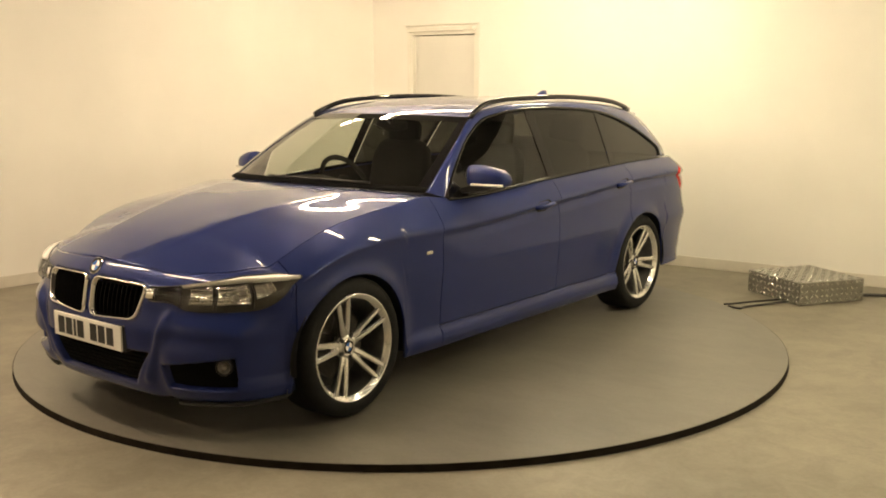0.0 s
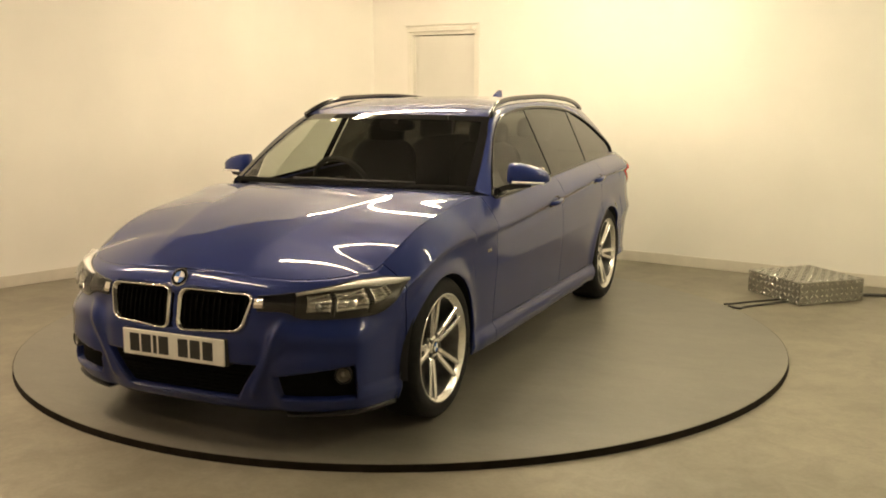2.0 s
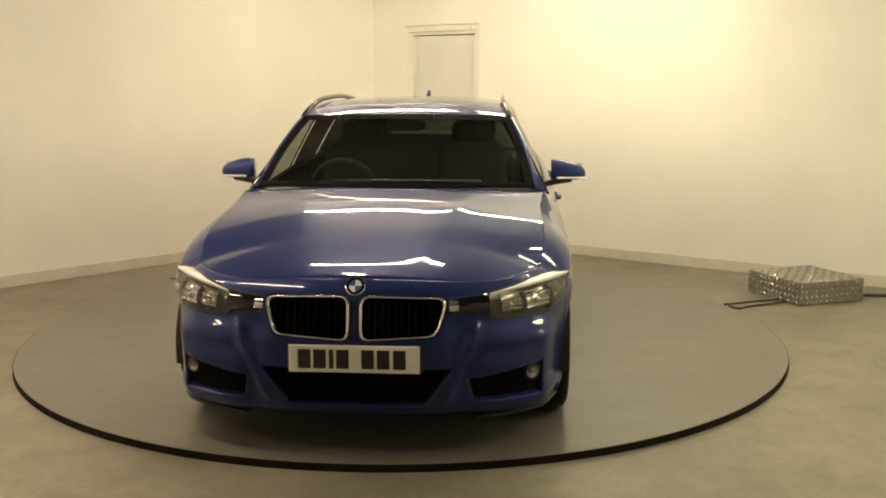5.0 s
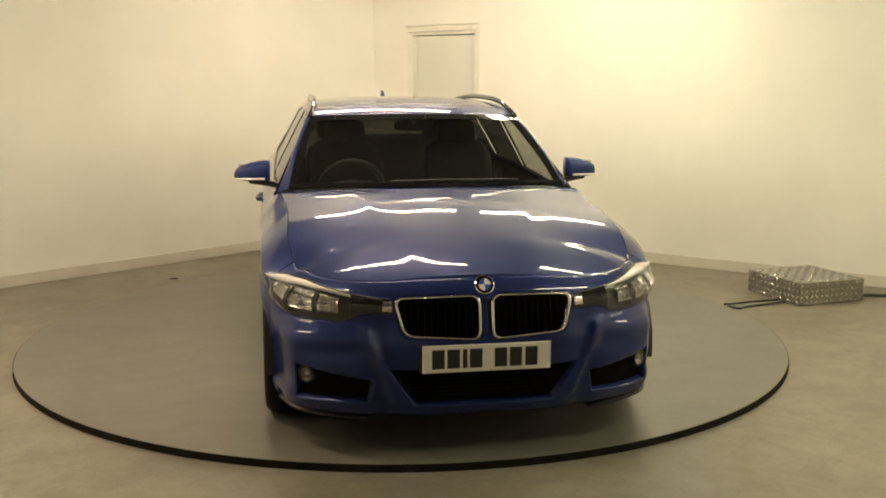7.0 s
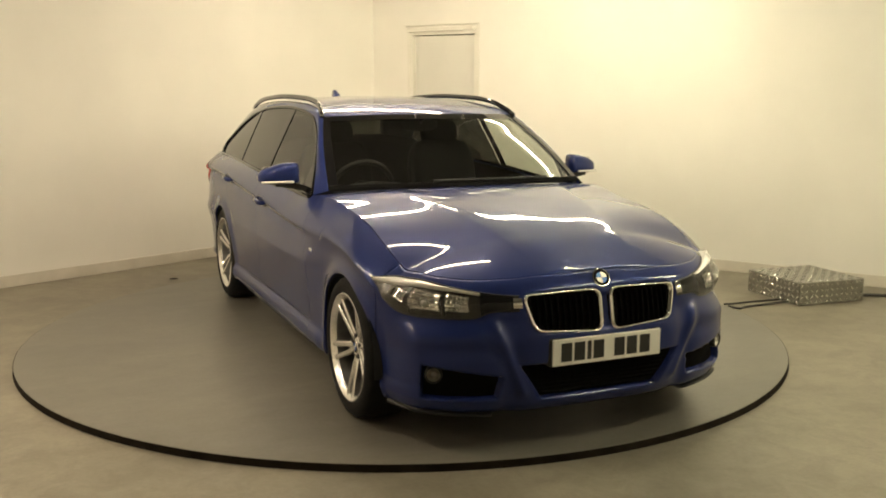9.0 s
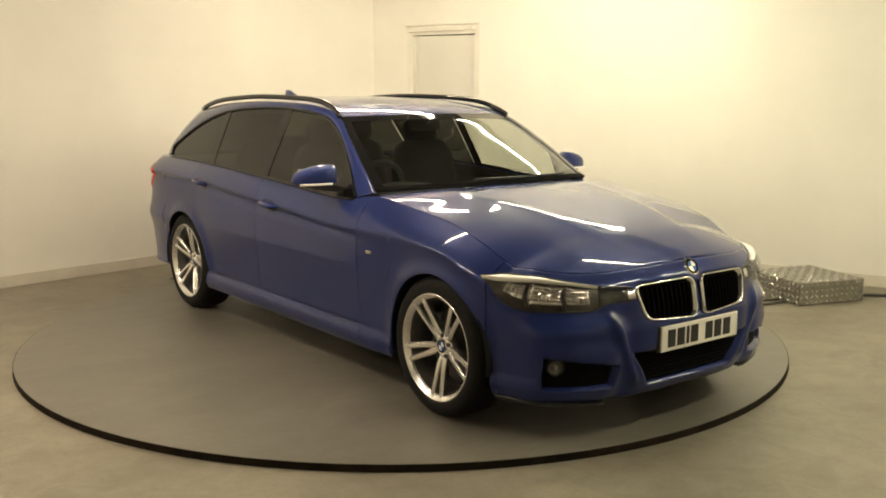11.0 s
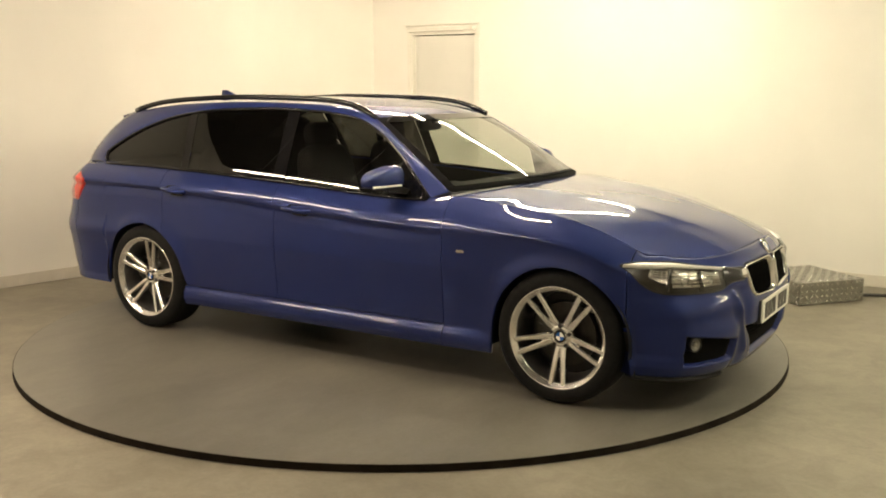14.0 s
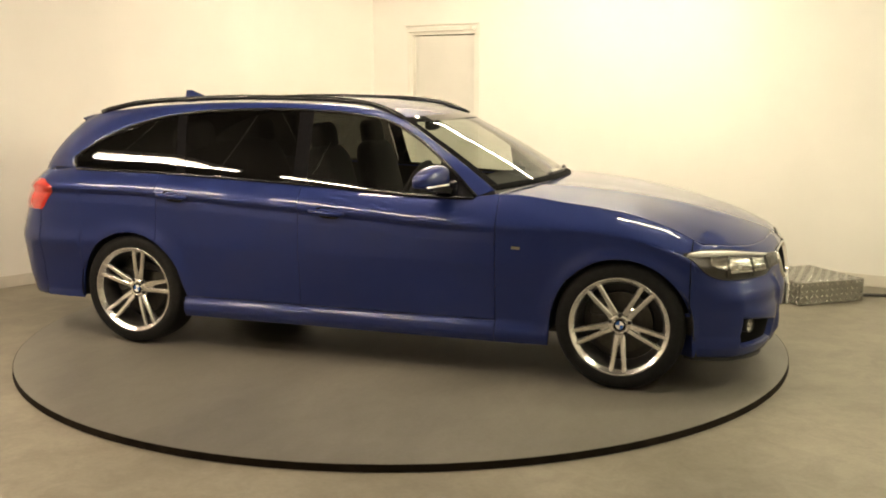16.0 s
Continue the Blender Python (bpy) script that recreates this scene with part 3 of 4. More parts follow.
part("bonnet", bm, M_BLUE, car, "long blue bonnet with two raised creases", True)

# ---- greenhouse ----
def glass_y(x, z):
    zb = f_top(min(x, 0.5))
    s = max(0.0, (z - zb) / 0.395)
    return f_ytop(min(x, 0.5)) + 0.004 - 0.206 * s ** 1.03 - 0.03 * smoothstep(-1.0, -1.9, x) * s


def curve3(pts):
    """A smooth curve through points, by chord length."""
    d = [0.0]
    for a, b in zip(pts, pts[1:]):
        d.append(d[-1] + (Vector(b) - Vector(a)).length)
    fs = [spline(d, [p[k] for p in pts]) for k in range(len(pts[0]))]
    return lambda t: Vector([f(t * d[-1]) for f in fs])


TIP = -1.815
# window outline (x, z) from the mirror corner over the roof line to the rear tip
dlo = curve3([(0.655, 0.0, 0.932), (0.455, 0.0, 1.098), (0.255, 0.0, 1.235), (0.06, 0.0, 1.315), (-0.22, 0.0, 1.350), (-0.55, 0.0, 1.362), (-0.95, 0.0, 1.350), (-1.25, 0.0, 1.318), (-1.53, 0.0, 1.247), (-1.785, 0.0, 1.122), (-1.855, 0.0, 1.060), (TIP, 0.0, 1.012)])


def dlo_pt(t):
    p = dlo(t)
    return Vector((p.x, glass_y(p.x, p.z), p.z))


outer = curve3([(0.735, 0.742, 0.962), (0.56, 0.706, 1.085), (0.36, 0.655, 1.212), (0.17, 0.598, 1.318), (-0.02, 0.565, 1.368), (-0.30, 0.555, 1.392), (-0.80, 0.555, 1.400), (-1.30, 0.550, 1.383), (-1.65, 0.540, 1.350), (-1.86, 0.532, 1.316), (-1.972, 0.580, 1.230), (-2.058, 0.638, 1.120), (-2.099, 0.674, 1.040), (-2.112, 0.686, 0.998)])
NU = 90
for s in (1, -1):
    rows = []
    for i in range(NU + 1):
        t = i / NU
        a, b = dlo_pt(t), outer(t)
        row = []
        for j in range(9):
            q = j / 8
            p = a.lerp(b, q)
            p += Vector((0, 0.008, 0.010)) * math.sin(math.pi * q) * smoothstep(0.0, 0.12, t)
            row.append(mir(p, s))
        rows.append([mir(a - Vector((0, 0.02, 0)), s)] + row + [mir(b - Vector((0, 0.012, 0.012)), s)])
    bm = bmesh.new()
    add_grid(bm, rows, flip=(s > 0))
    part("side_frame", bm, M_BLUE, car, "blue pillar and roof rail frame", True)
    bm = bmesh.new()
    add_grid(bm, [[mir(dlo_pt(i / 40) - Vector((0, 0.024, 0)), s), mir(dlo_pt(i / 40).lerp(outer(i / 40), 0.5) - Vector((0, 0.03, 0.012)), s), mir(outer(i / 40) - Vector((0, 0.03, 0.022)), s)] for i in range(41)])
    part("pillar_lining", bm, M_LINER, car, "grey inner pillar lining", True)
    # panel between the rear window tip and the shoulder
    rows = []
    for i in range(25):
        x = lerp(-1.70, -2.112, i / 24)
        # the shoulder column that has this x
        a0, b0 = XR, XR - 1
        for _ in range(30):
            mid = (a0 + b0) / 2
            a0, b0 = (mid, b0) if skin(mid, 0.999).x > x else (a0, mid)
        base = skin(a0, 0.9975) + Vector((0, 0.0004, 0))
        if x > TIP:
            up = Vector((x, glass_y(x, 1.012), 1.012))
        else:
            up = dlo_pt(1.0).lerp(outer(1.0), (x - TIP) / (-2.112 - TIP))
        rows.append([mir(base, s), mir(base.lerp(up, 0.5), s), mir(up + Vector((0, 0, 0.004)), s)])
    bm = bmesh.new()
    add_grid(bm, rows, flip=(s < 0))
    part("rear_shoulder", bm, M_BLUE, car, "", True)


T_TIP = min(range(700, 1001), key=lambda k: dlo(k / 1000).x) / 1000


def dlo_top(x):
    """Height of the window outline over x."""
    lo, hi = 0.0, T_TIP
    for _ in range(40):
        mid = (lo + hi) / 2
        lo, hi = (mid, hi) if dlo(mid).x > x else (lo, mid)
    return dlo(lo).z


def side_pane(name, x0, x1, lean0, lean1, mat, d, label="", zmin=0.0):
    """A pane of the side window between two leaning edges."""
    n, mrows = 22, 12
    for s in (1, -1):
        rows = []
        for i in range(n + 1):
            q = i / n
            row = []
            for j in range(mrows + 1):
                r = j / mrows
                xb, ln = lerp(x0, x1, q), lerp(lean0, lean1, q)
                x = xb
                zt = 1.3
                for _ in range(4):
                    zt = dlo_top(x) + 0.004
                    x = xb + ln * (zt - 0.95)
                zb = max(f_top(min(xb, 0.5)) - 0.006, zmin)
                if xb < TIP:
                    zb = max(zb, 1.012 + (xb - TIP) / (-0.04) * 0.048)
                z = lerp(zb, max(zt, zb), r)
                xx = xb + ln * (z - 0.95)
                row.append(mir(Vector((xx, glass_y(xx, z) + d, z)), s))
            rows.append(row)
        bm = bmesh.new()
        add_grid(bm, rows, flip=(s < 0))
        ob = part(name, bm, mat, car, label, True)
        if mat in (M_CLEAR, M_SIDE, M_TINT):
            ob.visible_shadow = False


side_pane("front_side_window", 0.43, -0.300, -0.0, -0.10, M_SIDE, -0.006, "lightly tinted front door window")
side_pane("mirror_triangle", 0.648, 0.435, 0, 0, M_GLOSSBLACK, -0.001, "black corner trim")
side_pane("middle_pillar", -0.300, -0.385, -0.10, -0.10, M_GLOSSBLACK, -0.001, "gloss black pillar trim")
side_pane("rear_side_window", -0.385, -1.055, -0.10, -0.24, M_TINT, -0.006, "dark privacy glass")
side_pane("rear_pillar", -1.055, -1.115, -0.24, -0.24, M_GLOSSBLACK, -0.001, "gloss black pillar trim")
side_pane("quarter_window", -1.115, -1.845, -0.24, 0.0, M_TINT, -0.006, "dark privacy glass")
# black seal round the side windows and along the belt
for s in (1, -1):
    bm = bmesh.new()
    tube_path(bm, [mir(dlo_pt(i / 70) + Vector((0, -0.001, 0)), s) for i in range(71)], 0.009, 6)
    part("window_seal", bm, M_GLOSSBLACK, car, "black window seal", True)
    bm = bmesh.new()
    tube_path(bm, [mir(Vector((x, f_ytop(min(x, 0.5)) + 0.001, f_top(min(x, 0.5)) + 0.005)), s) for x in [lerp(0.64, TIP, i / 50) for i in range(51)]], 0.010, 6)
    part("belt_moulding", bm, M_GLOSSBLACK, car, "black belt moulding", True)

# roof
f_crown = lambda x: 0.022 + 0.006 * smoothstep(0.1, -0.3, x)
t_front = 0.0
for k in range(1000):
    if outer(k / 1000).x < 0.17:
        t_front = k / 1000
        break
t_rear = 0.0
for k in range(1000):
    if outer(k / 1000).x < -1.86:
        t_rear = k / 1000
        break
rows = []
for i in range(61):
    e = outer(lerp(t_front, t_rear, i / 60))
    bow = 0.11 * smoothstep(-0.5, 0.17, e.x) - 0.12 * smoothstep(-1.4, -1.86, e.x)
    row = []
    for j in range(33):
        v = -1 + j / 16
        k = 1 - abs(v) ** 2.4
        zz = e.z + f_crown(e.x) * k
        if e.x > -0.3:
            zz -= 0.010 * smoothstep(-0.3, 0.17, e.x) * k
        row.append(Vector((e.x + bow * (1 - v * v), e.y * v, zz)))
    rows.append(row)
bm = bmesh.new()
add_grid(bm, rows, flip=False)
bmesh.ops.recalc_face_normals(bm, faces=bm.faces)
if sum(f.normal.z for f in bm.faces) < 0:
    bmesh.ops.reverse_faces(bm, faces=bm.faces)
part("roof", bm, M_BLUE, car, "gently crowned blue roof", True)
bm = bmesh.new()
add_grid(bm, [[p + Vector((0, 0, -0.03)) for p in r] for r in rows[2:-2]])
part("headlining", bm, M_LINER, car, "grey cloth headlining", True)
ROOF_ROWS = rows
# roof spoiler
last = rows[-1]
bm = bmesh.new()
prof = [[p + Vector((dx, 0, dz)) for p in last] for dx, dz in ((0, 0), (-0.05, -0.008), (-0.108, -0.020), (-0.113, -0.029), (-0.07, -0.042), (0.0, -0.034))]
prof = [[Vector((p.x, p.y * (1 - 0.02 * i), p.z)) for p in r] for i, r in enumerate(prof)]
V = add_grid(bm, prof)
for e in (0, -1):
    bm.faces.new([r[e] for r in V])
bmesh.ops.recalc_face_normals(bm, faces=bm.faces)
part("roof_spoiler", bm, M_BLUE, car, "", True)
# tailgate glass and pillars behind
rows = []
for i in range(13):
    q = i / 12
    e = outer(lerp(t_rear, 1.0, q))
    row = []
    for j in range(25):
        v = -1 + j / 12
        row.append(Vector((e.x - lerp(0.12, 0.108, q) * (1 - abs(v) ** lerp(6, 2.8, q)), e.y * v, e.z)))
    rows.append(row)
bm = bmesh.new()
add_grid(bm, rows)
bmesh.ops.recalc_face_normals(bm, faces=bm.faces)
part("tailgate_window", bm, M_TINT, car, "dark tailgate glass", True).visible_shadow = False

# windscreen
def cowl(v):
    return Vector((0.718 + 0.215 * (1 - abs(v) ** 2.2), 0.738 * v, 0.958 + 0.020 * (1 - v * v)))


rows = []
for i in range(21):
    q = i / 20
    row = []
    e = outer(t_front * q)
    for j in range(33):
        v = -1 + j / 16
        base, k = cowl(v), 1 - abs(v) ** 2.2
        bow = lerp(0.215, 0.11, q)
        top_crown = lerp(0.020, f_crown(0.17) - 0.010, q)
        row.append(Vector((e.x - 0.006 + bow * k, (e.y - 0.002) * v, e.z + top_crown * (1 - abs(v) ** 2.4) + 0.003 * math.sin(math.pi * q) * k)))
    rows.append(row)
bm = bmesh.new()
add_grid(bm, rows)
bmesh.ops.recalc_face_normals(bm, faces=bm.faces)
ws = part("windscreen", bm, M_CLEAR, car, "clear curved windscreen", True)
ws.visible_shadow = False
WS = rows
bm = bmesh.new()
add_grid(bm, [[p + Vector((0.012, 0, -0.004)) for p in WS[0]], [p + Vector((0.012, 0, 0.006)) for p in WS[0]], [p.lerp(q, 0.9) + Vector((0.003, 0, 0.005)) for p, q in zip(WS[0], WS[1])]])
part("cowl_trim", bm, M_MESH, car, "black scuttle trim under the windscreen", True)
bm = bmesh.new()
add_grid(bm, [[p + Vector((0.004, 0, 0.002)) for p in WS[-3]], [p + Vector((0.004, 0, 0.002)) for p in WS[-1]]])
part("windscreen_shade_band", bm, M_GLOSSBLACK, car, "dark top band of the windscreen", True)
for s in (1, -1):
    bm = bmesh.new()
    add_grid(bm, [[mir(Vector((r[-1 - k].x + 0.003, r[-1 - k].y, r[-1 - k].z + 0.003)), s) for k in (0, 1)] for r in WS])
    part("windscreen_edge", bm, M_GLOSSBLACK, car, "dark windscreen border", True)
# wipers
for a, b, h in (((-0.30, 2), (0.62, 3), 0), ((0.28, 2), (-0.34, 2), 0)):
    bm = bmesh.new()
    pts = [WS[1][max(0, min(32, round(16 + lerp(a[0], b[0], q / 8) * 16)))] + Vector((0.010, 0, 0.008)) for q in range(9)]
    tube_path(bm, pts, 0.007, 6)
    part("wiper", bm, M_BLACK, car, "black wiper arm and blade", True)

# roof rails, aerial
for s in (1, -1):
    bm = bmesh.new()
    pts = []
    for i in range(41):
        q = i / 40
        e = outer(lerp(t_front - 0.005, t_rear - 0.02, q))
        lift = 0.022 * min(1, min(q, 1 - q) / 0.12) ** 0.7
        pts.append(mir(Vector((e.x, e.y + 0.004, e.z + 0.004 + lift)), s))
    tube_path(bm, pts, 0.0125, 10, squash=1.25)
    part("roof_rail", bm, M_GLOSSBLACK, car, "gloss black roof rail", True)
bm = bmesh.new()
fin = [(-1.39, 0.024, 1.408), (-1.44, 0.021, 1.436), (-1.515, 0.014, 1.466), (-1.552, 0.011, 1.466), (-1.562, 0.018, 1.405)]
add_grid(bm, [[(x, -w, 1.395), (x, -w * 0.6, z), (x, w * 0.6, z), (x, w, 1.395)] for x, w, z in fin])
part("aerial_fin", bm, M_BLUE, car, "blue shark-fin aerial", True)

# ---- front: grilles, plate, lamps ----
def round_poly(pts, r, n=6):
    out = []
    for i, p in enumerate(pts):
        a, b = Vector(pts[i - 1]), Vector(pts[(i + 1) % len(pts)])
        p = Vector(p)
        u, w = (a - p).normalized(), (b - p).normalized()
        for k in range(n + 1):
            q = k / n
            out.append((p + u * r) * (1 - q) ** 2 + p * 2 * q * (1 - q) + (p + w * r) * q * q)
    return out


def at_yz(y, z, d):
    s = 1 if y >= 0 else -1
    c = col_of_yz(abs(y), z, width(1.78, z))
    return mir(off(c, z, d), s)


KID = [(0.030, 0.664), (0.358, 0.655), (0.318, 0.519), (0.030, 0.502)]
for s in (1, -1):
    g = part("grille", bmesh.new(), M_MESH, car, "black kidney grille in a chrome surround")
    bm = bmesh.new()
    add_grid(bm, [[at_yz(s * lerp(0.02, lerp(0.322, 0.365, j / 10), i / 24), lerp(0.495, 0.668, j / 10), -0.026) for j in range(11)] for i in range(25)])
    bm.to_mesh(g.data)
    bm.free()
    for i in range(11):
        y = 0.052 + i * 0.0275
        bm = bmesh.new()
        zs = [lerp(0.512, 0.652, j / 6) for j in range(7)]
        yy = [min(y, lerp(0.312, 0.35, j / 6)) for j in range(7)]
        add_grid(bm, [[at_yz(s * (q - 0.003), z, -0.027), at_yz(s * (q - 0.002), z, -0.008), at_yz(s * (q + 0.002), z, -0.008), at_yz(s * (q + 0.003), z, -0.027)] for q, z in zip(yy, zs)])
        part("slat", bm, M_MESH, g)
    ring = round_poly(KID, 0.036)
    bm = bmesh.new()
    n = len(ring)
    ctr = Vector((0.19, 0.585))
    rr = []
    for k in range(n):
        p = ring[k]
        o = (p - ctr).normalized()
        rr.append([at_yz(s * max(0.006, (p + o * w).x), (p + o * w).y, d) for w, d in ((0.012, -0.004), (0.010, 0.007), (0.004, 0.010), (-0.001, 0.007), (-0.004, -0.02))])
    add_grid(bm, rr, close_u=True)
    bmesh.ops.recalc_face_normals(bm, faces=bm.faces)
    part("chrome_surround", bm, M_CHROME, g, "bright chrome kidney surround", True)

# intakes
bm = bmesh.new()
add_grid(bm, [[at_yz(lerp(-1, 1, i / 40) * lerp(0.29, 0.385, j / 8), lerp(0.222, 0.378, j / 8), -0.030) for j in range(9)] for i in range(41)])
gi = part("lower_intake", bm, M_MESH, car, "black lower intake mesh")
for k in range(7):
    z = 0.242 + k * 0.019
    bm = bmesh.new()
    w = lerp(0.27, 0.36, (z - 0.24) / 0.13)
    add_grid(bm, [[at_yz(w * lerp(-1, 1, i / 24), z - 0.004, -0.029), at_yz(w * lerp(-1, 1, i / 24), z, -0.020), at_yz(w * lerp(-1, 1, i / 24), z + 0.004, -0.029)] for i in range(25)])
    part("slat", bm, M_MESH, gi)
for s in (1, -1):
    bm = bmesh.new()
    add_grid(bm, [[at_yz(s * lerp(0.435, 0.752, i / 20), lerp(0.236, 0.385, j / 8), -0.033) for j in range(9)] for i in range(21)])
    fi = part("side_intake", bm, M_MESH, car, "black side intake with a round fog lamp")
    fl = at_yz(s * 0.712, 0.340, -0.008)
    nrm = mir(skin_n(col_of_y(0.712), 0.340), s)
    fwd = Vector((nrm.x + 0.6, nrm.y, 0)).normalized()
    rot = fwd.to_track_quat("Z", "Y").to_matrix().to_4x4()
    bm = bmesh.new()
    prof = [(0.036, -0.03), (0.036, 0.0), (0.033, 0.004), (0.029, 0.0), (0.026, -0.012)]
    add_grid(bm, [[(r0 * math.cos(k * math.pi / 10), r0 * math.sin(k * math.pi / 10), h) for k in range(20)] for r0, h in prof], close_v=True)
    bmesh.ops.transform(bm, matrix=Matrix.Translation(fl) @ rot, verts=bm.verts)
    part("fog_lamp_ring", bm, M_BLACK, fi, "", True)
    bm = bmesh.new()
    prof = [(0.028, -0.002), (0.022, -0.012), (0.012, -0.020), (0.002, -0.022)]
    add_grid(bm, [[(r0 * math.cos(k * math.pi / 10), r0 * math.sin(k * math.pi / 10), h) for k in range(20)] for r0, h in prof], close_v=True)
    bmesh.ops.create_uvsphere(bm, u_segments=10, v_segments=6, radius=0.012, matrix=Matrix.Translation((0, 0, -0.012)))
    bmesh.ops.transform(bm, matrix=Matrix.Translation(fl) @ rot, verts=bm.verts)
    part("fog_lamp", bm, M_FACET, fi, "bright round fog lamp", True)

# number plate: bars stand for its characters
plate = part("number_plate", box_bm((-0.006, -0.26, -0.0555), (0.004, 0.26, 0.0555), 0.004), M_PLATE, car, "white number plate with dark bars")
plate.location = (2.192, 0, 0.4245)
for y0, w0 in ((-0.197, 0.05), (-0.136, 0.05), (-0.090, 0.018), (-0.045, 0.05), (0.055, 0.05), (0.116, 0.05), (0.180, 0.05)):
    part("bar", box_bm((0.0042, -0.5 * w0, -0.0385), (0.0056, 0.5 * w0, 0.0385), 0.0), M_INK, plate).location = (0, -y0 * -1, 0)
bm = bmesh.new()
add_box(bm, (2.12, -0.27, 0.365), (2.185, 0.27, 0.484), 0.01)
part("plate_holder", bm, M_BLACK, car)

# roundel on the nose
def roundel(parent, m, r, name="badge"):
    b = part(name, bmesh.new(), M_CHROME, parent, "plain round badge with blue and white quarters", True)
    bm = bmesh.new()
    prof = [(r, -0.004), (r, 0.002), (r * 0.92, 0.004), (r * 0.7, 0.0035), (0.001, 0.003)]
    add_grid(bm, [[(r0 * math.cos(k * math.pi / 16), r0 * math.sin(k * math.pi / 16), h) for k in range(32)] for r0, h in prof], close_v=True)
    bmesh.ops.transform(bm, matrix=m, verts=bm.verts)
    bm.to_mesh(b.data)
    bm.free()
    for q in range(4):
        bm = bmesh.new()
        vs = [bm.verts.new(m @ Vector((0, 0, 0.0045)))] + [bm.verts.new(m @ Vector((0.62 * r * math.cos(q * math.pi / 2 + k * math.pi / 16), 0.62 * r * math.sin(q * math.pi / 2 + k * math.pi / 16), 0.0045))) for k in range(9)]
        bm.faces.new(vs)
        part("quarter", bm, M_BADGEBLUE if q % 2 else M_BADGEWHITE, b)
    bm = bmesh.new()
    add_grid(bm, [[m @ Vector((r0 * math.cos(k * math.pi / 16), r0 * math.sin(k * math.pi / 16), 0.0048)) for k in range(32)] for r0 in (0.63 * r, 0.90 * r)], close_v=True)
    part("band", bm, M_GLOSSBLACK, b)


bn = Vector((0.86, 0, 0.52)).normalized()
bpos = skin(XF + 1 - 1e-6, 0.703) + bn * 0.004
yax = Vector((0, 1, 0))
mb = Matrix((yax, bn.cross(yax) * 1.0, bn)).transposed().to_4x4()
roundel(car, Matrix.Translation(bpos) @ mb, 0.040)

# headlamps
C_OUT = col_of_x(1.700)
h_top = spline([0, 0.15, 0.30, 0.5, 0.72, 0.9, 1], [0.655, 0.661, 0.671, 0.689, 0.706, 0.707, 0.697])
h_bot = spline([0, 0.12, 0.20, 0.30, 0.42, 0.58, 0.72, 0.80, 0.87, 0.93, 1], [0.600, 0.600, 0.596, 0.572, 0.567, 0.567, 0.571, 0.586, 0.618, 0.660, 0.694])


def hl_col(a):
    """Column for the share a of the lamp's length, even in arc length."""
    y = lerp(0.385, 0.70, min(1, a / 0.55))
    if a <= 0.55:
        return col_of_y(y)
    return lerp(col_of_y(0.70), C_OUT, (a - 0.55) / 0.45)


